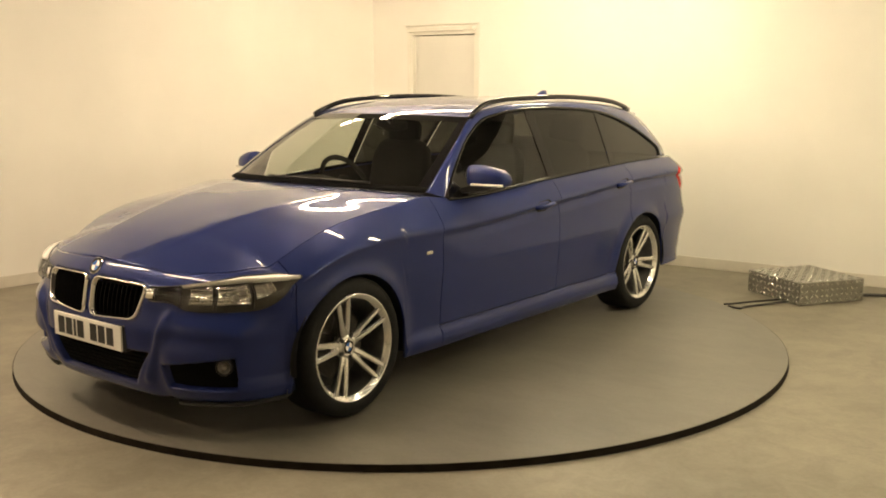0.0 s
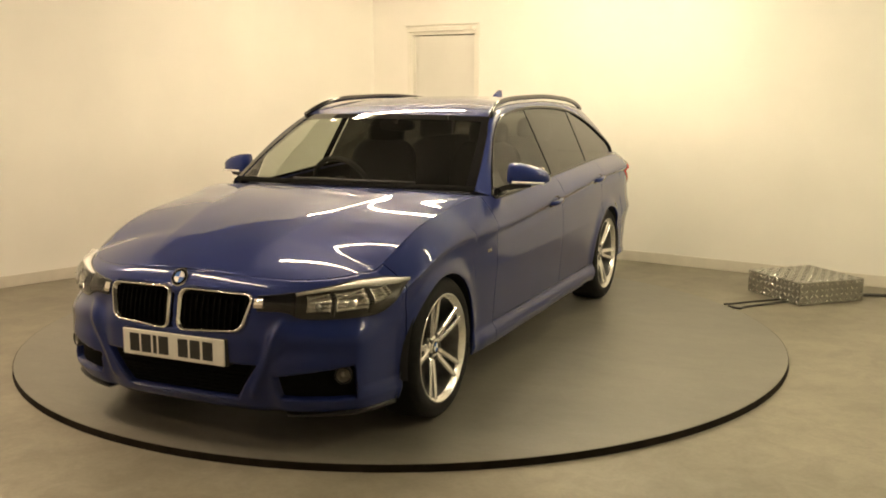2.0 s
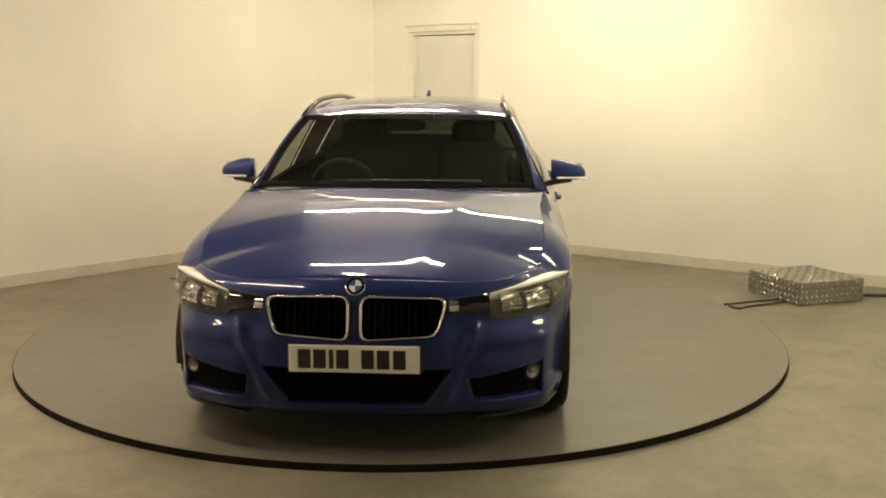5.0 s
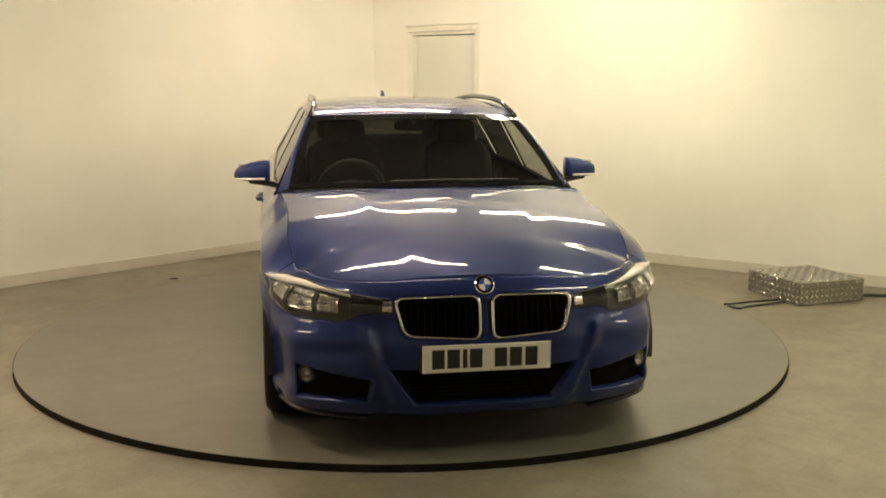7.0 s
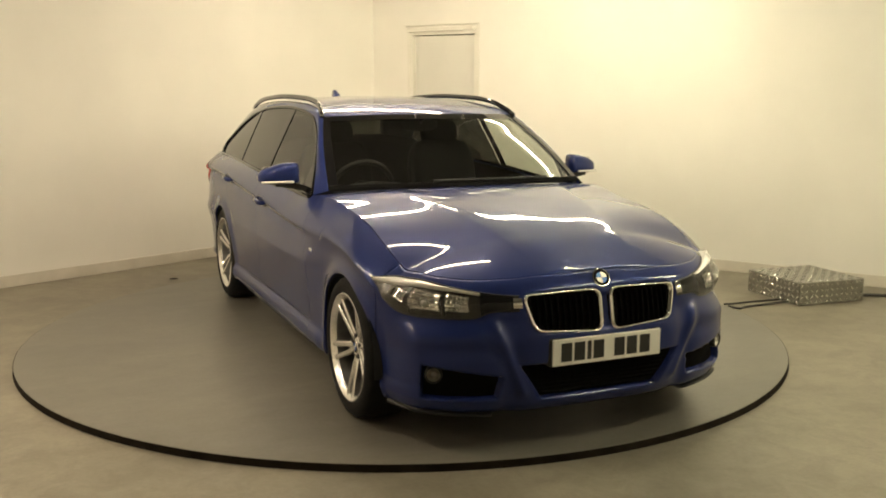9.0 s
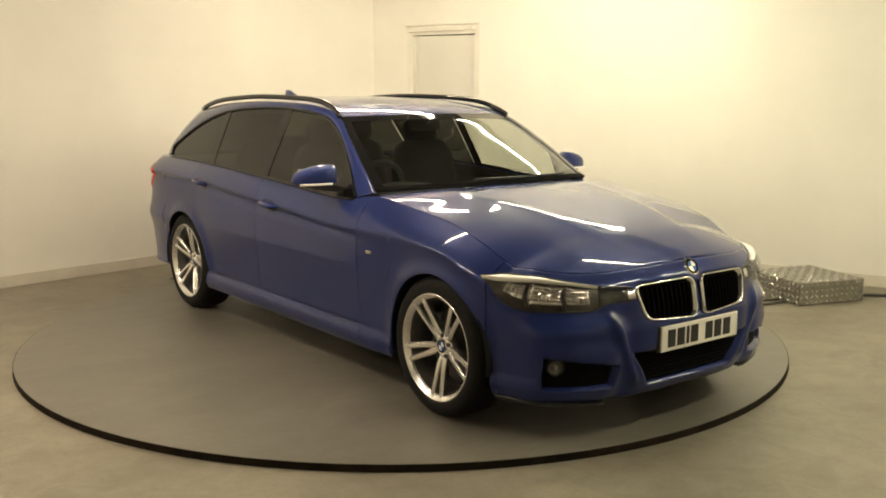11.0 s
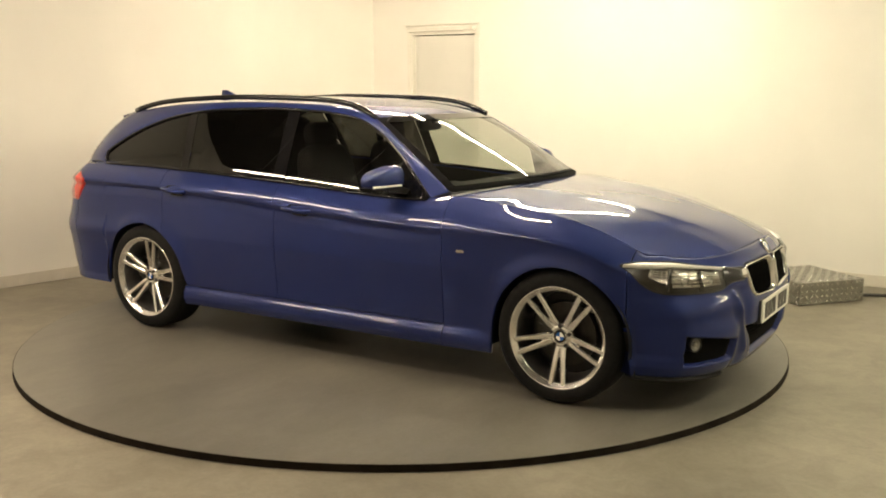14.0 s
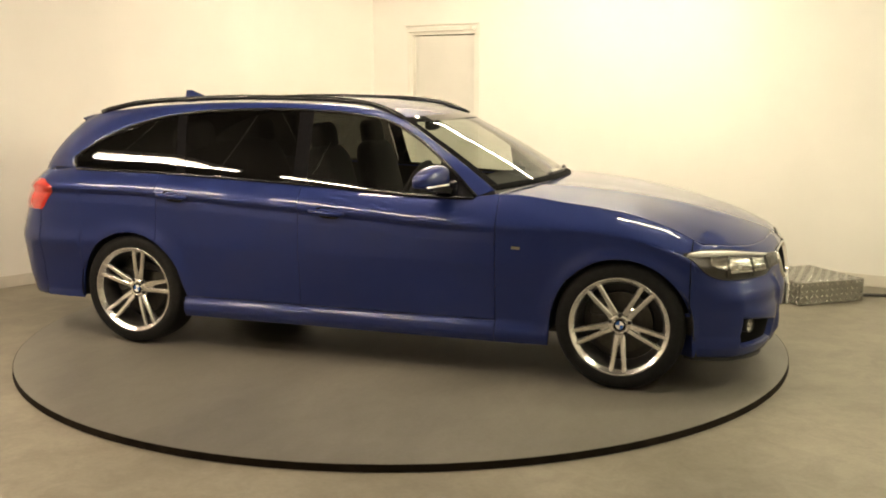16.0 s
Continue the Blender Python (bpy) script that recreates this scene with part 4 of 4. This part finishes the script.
for s in (1, -1):
    hl = part("headlight", bmesh.new(), M_LAMPIN, car, "clear headlight with a pale brow and stepped reflectors")
    bm = bmesh.new()
    N = 40
    add_grid(bm, [[mir(off(hl_col(i / N), lerp(h_bot(i / N), h_top(i / N), j / 10), 0.002), s) for j in range(11)] for i in range(N + 1)], flip=(s < 0))
    bmesh.ops.recalc_face_normals(bm, faces=bm.faces)
    bm.to_mesh(hl.data)
    bm.free()
    for p in hl.data.polygons:
        p.use_smooth = True
    # brow
    bm = bmesh.new()
    rows = []
    for i in range(N + 1):
        a = lerp(0.27, 0.985, i / N)
        c = hl_col(a)
        th = (0.006 + 0.018 * smoothstep(0.3, 0.85, a)) * (1 - 0.75 * smoothstep(0.90, 1, a))
        zt = h_top(a) - 0.003
        rows.append([mir(off(c, zt, 0.002), s), mir(off(c, zt - th * 0.45, 0.015), s), mir(off(c, zt - th, 0.027), s), mir(off(c, zt - th - 0.003, 0.004), s)])
    add_grid(bm, rows)
    bmesh.ops.recalc_face_normals(bm, faces=bm.faces)
    part("brow", bm, M_BROW, hl, "pale brow strip", True)
    # dark inner end towards the grille
    bm = bmesh.new()
    add_grid(bm, [[mir(off(hl_col(a), lerp(h_bot(a) + 0.002, h_top(a) - 0.002, j / 4), 0.009), s) for j in range(5)] for a in [k * 0.026 for k in range(11)]])
    part("inner_trim", bm, M_GLOSSBLACK, hl, "gloss black inner trim", True)
    bm = bmesh.new()
    add_grid(bm, [[mir(off(hl_col(a), lerp(h_bot(a), h_top(a), 0.5) + z, d), s) for z, d in ((-0.020, 0.004), (-0.017, 0.013), (0.017, 0.013), (0.020, 0.004))] for a in (-0.02, 0.0, 0.022, 0.042)])
    part("chrome_tip", bm, M_CHROME, hl, "chrome link to the grille", True)
    # reflector chambers: hollow bright boxes with stepped fins, side by side
    for a0, a1, q0, q1, fins in ((0.33, 0.47, 0.26, 0.78, 3), (0.50, 0.68, 0.24, 0.74, 5), (0.71, 0.83, 0.40, 0.70, 4)):
        bm = bmesh.new()
        rows = []
        nf = 16
        for i in range(nf + 1):
            u = i / nf
            a = lerp(a0, a1, u)
            row = []
            for j in range(nf + 1):
                v = j / nf
                d = 0.004 + 0.009 * abs(2 * u - 1) ** 2 + 0.006 * (1 - v) ** 2 + (0.0045 if i % fins == 0 else 0.0) + (0.003 if j % 4 == 0 else 0.0)
                row.append(mir(off(hl_col(a), lerp(h_bot(a), h_top(a), lerp(q0, q1, v)), d), s))
            rows.append(row)
        add_grid(bm, rows)
        part("reflector", bm, M_REFL, hl, "bright stepped lamp reflector")
    for a, r0 in ((0.40, 0.012), (0.59, 0.015)):
        c = hl_col(a)
        zc = lerp(h_bot(a), h_top(a), 0.44)
        bm = bmesh.new()
        bmesh.ops.create_uvsphere(bm, u_segments=14, v_segments=8, radius=r0, matrix=Matrix.Translation(mir(off(c, zc, 0.004), s)))
        part("bulb_shield", bm, M_FACET, hl, "dull metal bulb shield", True)
    # dark rib between the chambers
    for a in (0.485, 0.695):
        bm = bmesh.new()
        add_grid(bm, [[mir(off(hl_col(a + e), lerp(h_bot(a), h_top(a), lerp(0.1, 0.74, j / 5)), d), s) for j in range(6)] for e, d in ((-0.012, 0.003), (-0.006, 0.017), (0.006, 0.017), (0.012, 0.003))])
        part("rib", bm, M_LAMPIN, hl)
    bm = bmesh.new()
    rows = []
    for i in range(N + 1):
        a = i / N
        c = hl_col(a)
        rows.append([mir(off(c, lerp(h_bot(a), h_top(a), j / 8), 0.003 + 0.022 * math.sin(math.pi * j / 8) ** 0.5 * min(1, a / 0.1, (1 - a) / 0.06)), s) for j in range(9)])
    add_grid(bm, rows)
    bmesh.ops.recalc_face_normals(bm, faces=bm.faces)
    part("lens", bm, M_LENS, hl, "clear lens", True).visible_shadow = False
    # black bead round the lamp, standing in for the shadow in its gap
    bm = bmesh.new()
    loop = [(i / 30, h_top(i / 30)) for i in range(31)] + [(i / 30, h_bot(i / 30)) for i in range(30, -1, -1)]
    tube_path(bm, [mir(off(hl_col(a), z, 0.001), s) for a, z in loop], 0.0035, 5, cap=False)
    part("lamp_gap_shade", bm, M_BLACK, hl, "", True)

# tail lamps
for s in (1, -1):
    bm = bmesh.new()
    rows = []
    for i in range(21):
        q = i / 20
        c = col_at(lerp(-1.93, -2.30, q))
        zl, zh = lerp(0.895, 0.765, min(1, q / 0.28)), lerp(0.905, 0.945, min(1, q / 0.28))
        rows.append([mir(off(c, lerp(zl, zh, j / 8), 0.002 + 0.010 * math.sin(math.pi * j / 8) ** 0.5 * min(1, q / 0.05)), s) for j in range(9)])
    add_grid(bm, rows)
    bmesh.ops.recalc_face_normals(bm, faces=bm.faces)
    part("tail_light", bm, M_RED, car, "red wrap-around tail light", True)

# ---- mirrors, handles, small trim ----
for s in (1, -1):
    m_ = part("door_mirror", bmesh.new(), M_BLUE, car, "blue door mirror on a black arm", True)
    bm = bmesh.new()
    rows = []
    for i in range(13):
        q = i / 12
        y = lerp(0.835, 1.030, q)
        e = math.sin(math.pi * lerp(0.20, 1.0, q)) ** 0.24 if q < 1 else 0.30
        h = 0.080 * max(e, 0.30) * lerp(1.0, 0.70, q)
        d = 0.074 * max(e, 0.30)
        zc = lerp(1.020, 1.006, q)
        xc = lerp(0.455, 0.405, q)
        ring = []
        for k in range(20):
            a = 2 * math.pi * k / 20
            ca, sa = math.cos(a), math.sin(a)
            ring.append(mir((xc + d * (abs(ca) ** 0.62) * (1 if ca > 0 else -0.55), y, zc + h * (abs(sa) ** 0.6) * (1 if sa > 0 else -0.55)), s))
        rows.append(ring)
    V = add_grid(bm, rows, close_v=True)
    bm.faces.new(V[0])
    bm.faces.new(V[-1])
    bmesh.ops.recalc_face_normals(bm, faces=bm.faces)
    bm.to_mesh(m_.data)
    bm.free()
    for p in m_.data.polygons:
        p.use_smooth = True
    bm = bmesh.new()
    rows = []
    for i in range(8):
        q = i / 7
        y, xc, zc = lerp(0.79, 0.95, q), lerp(0.48, 0.43, q), lerp(0.955, 0.985, q ** 0.6)
        rows.append([mir((xc + a, y, zc + b), s) for a, b in ((-0.030, -0.018), (0.04, -0.018), (0.045, 0.012), (-0.034, 0.012))])
    V = add_grid(bm, rows, close_v=True)
    bm.faces.new(V[0])
    bm.faces.new(V[-1])
    bmesh.ops.recalc_face_normals(bm, faces=bm.faces)
    part("mirror_foot", bm, M_BLACK, m_, "black mirror foot")
    bm = bmesh.new()
    add_grid(bm, [[mir((0.416 - 0.0 * i, lerp(0.87, 1.005, i / 6), lerp(0.995, 1.068, j / 3)), s) for j in range(4)] for i in range(7)])
    part("mirror_glass", bm, M_CHROME, m_, "silvered mirror glass")
    bm = bmesh.new()
    tube_path(bm, [mir((lerp(0.526, 0.466, i / 8), lerp(0.865, 1.022, i / 8), lerp(0.994, 0.990, i / 8)), s) for i in range(9)], 0.0065, 6)
    part("indicator", bm, M_BROW, m_, "pale indicator strip", True)
    for hx, hz in ((-0.147, 0.822), (-1.099, 0.876)):
        bm = bmesh.new()
        tube_path(bm, [mir(Vector((hx + dx, width(hx + dx, hz) + b, hz + 0.003 - dx * 0.05)), s) for dx, b in ((-0.115, -0.004), (-0.095, 0.016), (-0.05, 0.026), (0.03, 0.027), (0.075, 0.018), (0.095, -0.004))], [0.010, 0.014, 0.015, 0.015, 0.014, 0.010], 10)
        h_ = part("door_handle", bm, M_BLUE, car, "body-coloured pull handle over a recess shade painted black", True)
        # the recess is not hollowed: its shade is a black patch on the skin
        bm = bmesh.new()
        pts = round_poly([(-0.06, 0.030), (0.06, 0.030), (0.075, 0.0), (0.05, -0.03), (-0.05, -0.03), (-0.075, 0.0)], 0.02, 3)
        vs = [bm.verts.new(mir((hx + p.x, width(hx + p.x, hz + p.y) + 0.0015, hz + p.y - p.x * 0.05), s)) for p in pts]
        cv = bm.verts.new(mir((hx, width(hx, hz) - 0.001, hz), s))
        for k in range(len(vs)):
            bm.faces.new([cv, vs[k], vs[(k + 1) % len(vs)]])
        part("handle_shade", bm, M_GLOSSBLACK, h_, "flat black patch for the shade in the handle recess", True)
    # small bright emblem on the wing
    bm = bmesh.new()
    add_box(bm, (0.86, -0.002, -0.008), (0.905, 0.002, 0.008), 0.002)
    bmesh.ops.translate(bm, verts=bm.verts, vec=(0, 0, 0.69))
    for v in bm.verts:
        v.co.y = s * (width(v.co.x, v.co.z) + 0.002 + v.co.y)
    bmesh.ops.recalc_face_normals(bm, faces=bm.faces)
    part("wing_emblem", bm, M_CHROME, car, "small silver emblem")
    # tow-eye cap and chin corner
    bm = bmesh.new()
    rows = []
    for i in range(20):
        c = lerp(col_of_y(0.42), C_B - 0.0, i / 19)
        lo_ = skin(c, z_bot(c))
        rows.append([mir(lo_ + Vector((0.0, 0, 0.004)), s), mir(lo_ + Vector((0.012, 0.008, -0.004)), s), mir(lo_ + Vector((0.006, 0.004, -0.016)), s), mir(lo_ * 0.97 + Vector((0, 0, -0.008)), s)])
    add_grid(bm, rows)
    part("chin_lip", bm, M_BLACK, car, "dark lower lip")

# ---- underside, wheel wells, inner liner ----
bm = bmesh.new()
add_box(bm, (-2.1, -0.62, 0.20), (1.95, 0.62, 0.34), 0.03)
for x0, x1 in ((-1.00, 1.0),):
    add_box(bm, (x0, -0.82, 0.20), (x1, 0.82, 0.34), 0.02)
part("underbody", bm, M_BLACK, car, "dark underside")
for s in (1, -1):
    for a in AXLES:
        bm = bmesh.new()
        ang = [lerp(-0.14, math.pi + 0.14, k / 24) for k in range(25)]
        R = ARCH + 0.012
        add_grid(bm, [[mir((a + R * math.cos(t), y, 0.315 + R * math.sin(t)), s) for y in (0.868, 0.60)] for t in ang])
        vs = [bm.verts.new(mir((a + R * math.cos(t), 0.602, 0.315 + R * math.sin(t)), s)) for t in ang]
        bm.faces.new(vs)
        part("wheel_well", bm, M_BLACK, car, "dark wheel well", True)
    bm = bmesh.new()
    add_grid(bm, [[mir((x, width(x, z) - 0.035, z), s) for z in [lerp(max(0.30, z_bot(x) + 0.01), f_top(min(x, .5)) - 0.012, j / 8) for j in range(9)]] for x in [lerp(0.86, -1.5, k / 60) for k in range(61)]])
    part("door_lining", bm, M_DASH, car, "dark door lining", True)
bm = bmesh.new()
add_grid(bm, [[Vector((x, 0.80 * v, 0.42)) for v in (-1, 0, 1)] for x in (-1.9, -1.0, 0.0, 0.9)])
part("cabin_floor", bm, M_DASH, car, "dark carpet")
bm = bmesh.new()
add_box(bm, (1.75, -0.6, 0.22), (1.95, 0.6, 0.66), 0.05)
part("radiator_block", bm, M_BLACK, car)
bm = bmesh.new()
add_box(bm, (-2.10, -0.68, 0.42), (-1.17, 0.68, 0.99), 0.05)
part("luggage_cover", bm, M_DASH, car, "dark luggage cover")

# ---- cabin ----
bm = bmesh.new()
rows = []
for i in range(17):
    v = -1 + i / 8
    hump = 0.03 * math.exp(-((v + 0.5) / 0.22) ** 2)
    rows.append([Vector((x, 0.735 * v, z)) for x, z in ((0.80, 0.90), (0.66, 0.935), (0.50, 0.945 + hump), (0.36, 0.935 + hump), (0.27, 0.88), (0.25, 0.72), (0.34, 0.45))])
add_grid(bm, rows)
bmesh.ops.recalc_face_normals(bm, faces=bm.faces)
part("dashboard", bm, M_DASH, car, "dark moulded dashboard", True)
# steering wheel on the driver's side
st = part("steering_wheel", bmesh.new(), M_DASH, car, "black three-spoke steering wheel", True)
bm = bmesh.new()
mw = pose(0.16, -0.37, 0.895, 0, -66, 0)
pts = [mw @ Vector((0.185 * math.cos(2 * math.pi * k / 28), 0.185 * math.sin(2 * math.pi * k / 28), 0)) for k in range(29)]
tube_path(bm, pts, 0.016, 8, cap=False)
for a in (math.pi, 0.5 * math.pi, -0.5 * math.pi):
    tube_path(bm, [mw @ Vector((0, 0, -0.02)), mw @ Vector((0.18 * math.cos(a), 0.18 * math.sin(a), 0))], 0.018, 6)
bmesh.ops.create_uvsphere(bm, u_segments=14, v_segments=8, radius=0.065, matrix=mw @ Matrix.Diagonal((1, 1, 0.5, 1)))
bm.to_mesh(st.data)
bm.free()


def pillow(bm, m, sx, sy, sz, p=0.5):
    """A rounded cushion."""
    rows = []
    for i in range(1, 12):
        la = -math.pi / 2 + math.pi * i / 12
        row = []
        for k in range(20):
            lo_ = 2 * math.pi * k / 20
            f = lambda v: math.copysign(abs(v) ** p, v)
            row.append(m @ Vector((sx * f(math.cos(la)) * f(math.cos(lo_)), sy * f(math.cos(la)) * f(math.sin(lo_)), sz * f(math.sin(la)))))
        rows.append(row)
    V = add_grid(bm, rows, close_v=True)
    bm.faces.new(V[0][::-1])
    bm.faces.new(V[-1])


def seat(y, xb, w, name, rest=(0,)):
    b = part(name, bmesh.new(), M_SEAT, car, "dark cloth car seat with a headrest", True)
    bm = bmesh.new()
    pillow(bm, pose(xb + 0.28, y, 0.56, 0, -6, 0), 0.27, w, 0.09)
    pillow(bm, pose(xb - 0.05, y, 0.86, 0, -14, 0), 0.07, w * 0.96, 0.30)
    bmesh.ops.recalc_face_normals(bm, faces=bm.faces)
    bm.to_mesh(b.data)
    bm.free()
    for p in b.data.polygons:
        p.use_smooth = True
    for dy in rest:
        bm = bmesh.new()
        pillow(bm, pose(xb - 0.125, y + dy, 1.195, 0, -8, 0), 0.05, 0.125, 0.088, 0.6)
        for q in (-0.05, 0.05):
            tube_path(bm, [(xb - 0.12, y + dy + q, 1.08), (xb - 0.125, y + dy + q, 1.16)], 0.007, 6)
        bmesh.ops.recalc_face_normals(bm, faces=bm.faces)
        part("headrest", bm, M_SEAT, b, "", True)


seat(0.36, -0.28, 0.24, "front_seat")
seat(-0.36, -0.28, 0.24, "front_seat")
seat(0.0, -1.10, 0.62, "rear_bench", (-0.38, 0.38))
# inner mirror
bm = bmesh.new()
pillow(bm, pose(0.14, 0, 1.265), 0.018, 0.115, 0.034, 0.6)
tube_path(bm, [(0.15, 0, 1.28), (0.21, 0, 1.33)], 0.014, 8)
bmesh.ops.recalc_face_normals(bm, faces=bm.faces)
part("inner_mirror", bm, M_DASH, car, "dark inner rear-view mirror", True)

# ---- wheels ----
def lathe(bm, prof, n=48):
    add_grid(bm, [[(r0 * math.cos(2 * math.pi * k / n), y0, r0 * math.sin(2 * math.pi * k / n)) for k in range(n)] for r0, y0 in prof], close_v=True)


def build_wheel():
    """A wheel with its outer side towards +y, centred on the axle."""
    w = new("wheel")
    tagged(w, "silver alloy wheel with five double spokes and a black tyre")
    bm = bmesh.new()
    lathe(bm, [(0.238, -0.110), (0.262, -0.116), (0.30, -0.108), (0.318, -0.09), (RT, -0.06), (RT, 0.06), (0.318, 0.088), (0.302, 0.106), (0.285, 0.114), (0.262, 0.115), (0.245, 0.108), (0.236, 0.098)], 72)
    bmesh.ops.recalc_face_normals(bm, faces=bm.faces)
    part("tyre", bm, M_TYRE, w, "black low-profile tyre", True)
    rim = part("rim", bmesh.new(), M_ALLOY, w, "silver alloy rim with five double spokes", True)
    bm = bmesh.new()
    lathe(bm, [(0.240, 0.085), (0.249, 0.100), (0.249, 0.108), (0.245, 0.111), (0.240, 0.108), (0.236, 0.101), (0.226, 0.097), (0.221, 0.085)], 64)
    bmesh.ops.recalc_face_normals(bm, faces=bm.faces)
    bm.to_mesh(rim.data)
    bm.free()
    for p in rim.data.polygons:
        p.use_smooth = True
    # inner barrel, coloured dark for the shade behind the spokes
    bm = bmesh.new()
    lathe(bm, [(0.221, 0.085), (0.214, 0.06), (0.205, -0.02), (0.205, -0.10), (0.232, -0.108)], 64)
    bmesh.ops.recalc_face_normals(bm, faces=bm.faces)
    part("barrel", bm, M_BARREL_SHADE, rim, "inner barrel of the rim, coloured dark as if in shade", True)
    for k in range(5):
        for sgn in (-1, 1):
            bm = bmesh.new()
            a0 = -math.pi / 2 + 2 * math.pi * k / 5
            rows = []
            for i in range(9):
                q = i / 8
                r0 = lerp(0.045, 0.238, q)
                side = sgn * (0.0105 + 0.023 * q ** 0.85)
                hw = 0.0118 + 0.004 * (1 - q) ** 2 + 0.002 * q * q
                yy = lerp(0.060, 0.101, q ** 0.8)
                row = []
                for u, d in ((-hw, -0.030), (-hw, -0.006), (-hw * 0.55, 0.0), (hw * 0.55, 0.0), (hw, -0.006), (hw, -0.030)):
                    tt = side + u
                    row.append((r0 * math.cos(a0) - tt * math.sin(a0), yy + d, r0 * math.sin(a0) + tt * math.cos(a0)))
                rows.append(row)
            add_grid(bm, rows, close_v=True)
            bmesh.ops.recalc_face_normals(bm, faces=bm.faces)
            part("spoke", bm, M_ALLOY, rim)
        # web where the two spokes of a pair join
        bm = bmesh.new()
        rows = []
        for r0, hw, yy in ((0.045, 0.024, 0.050), (0.075, 0.022, 0.056), (0.098, 0.013, 0.064), (0.106, 0.004, 0.058)):
            rows.append([(r0 * math.cos(a0) - u * math.sin(a0), yy + d, r0 * math.sin(a0) + u * math.cos(a0)) for u, d in ((-hw, -0.02), (-hw, 0), (hw, 0), (hw, -0.02))])
        V = add_grid(bm, rows, close_v=True)
        bm.faces.new(V[-1])
        bmesh.ops.recalc_face_normals(bm, faces=bm.faces)
        part("spoke_web", bm, M_ALLOY, rim)
    bm = bmesh.new()
    lathe(bm, [(0.064, 0.02), (0.065, 0.048), (0.060, 0.060), (0.040, 0.066), (0.034, 0.064), (0.034, 0.058)], 40)
    bmesh.ops.recalc_face_normals(bm, faces=bm.faces)
    part("hub", bm, M_ALLOY, rim, "", True)
    for k in range(5):
        a = math.pi / 2 + 2 * math.pi * k / 5
        bm = bmesh.new()
        bmesh.ops.create_cone(bm, cap_ends=True, segments=10, radius1=0.0115, radius2=0.010, depth=0.012, matrix=Matrix.Translation((0.050 * math.cos(a), 0.062, 0.050 * math.sin(a))) @ pose(0, 0, 0, -90))
        part("wheel_bolt", bm, M_INK, rim)
    roundel(rim, pose(0, 0.064, 0, -90), 0.033, "centre_cap")
    bm = bmesh.new()
    lathe(bm, [(0.05, 0.0), (0.155, 0.0), (0.155, -0.02), (0.05, -0.02)], 40)
    bmesh.ops.recalc_face_normals(bm, faces=bm.faces)
    part("brake_disc", bm, M_DISC, w, "dull steel brake disc")
    bm = bmesh.new()
    lathe(bm, [(0.204, -0.05), (0.02, -0.05)], 32)
    part("back_plate", bm, M_BLACK, w)
    bm = bmesh.new()
    add_box(bm, (0.07, -0.03, 0.03), (0.16, 0.018, 0.13), 0.02)
    part("brake_caliper", bm, M_DISC, w, "grey brake caliper")
    return w


w0 = build_wheel()
w0.parent = car
HUBY = 0.765
w0.matrix_basis = pose(AXLES[0], HUBY, HUBZ, 0, -22, 0)
for ax, sy, spin in ((AXLES[1], 1, 8), (AXLES[0], -1, 0), (AXLES[1], -1, 26)):
    w = copy_thing(w0, pose(ax, sy * HUBY, HUBZ, 0, 0, 0 if sy > 0 else 180) @ pose(0, 0, 0, 0, spin, 0))
    w.parent = car


# ---- what moves: the turntable turns and carries the car ----
def motions():
    rows_t, rows_c = [], []
    for i in range(33):
        t = 0.5 * i
        a = -128.05 + 6.849 * t
        rows_t.append((t, pose(TC.x, TC.y, FLOOR_Z, 0, 0, a)))
        rows_c.append((t, pose(-0.214, 5.8938, 0, 0, 0, a) @ pose(0.0166, 0.0104, 0)))
    walk(table, rows_t)
    walk(car, rows_c)


motions()
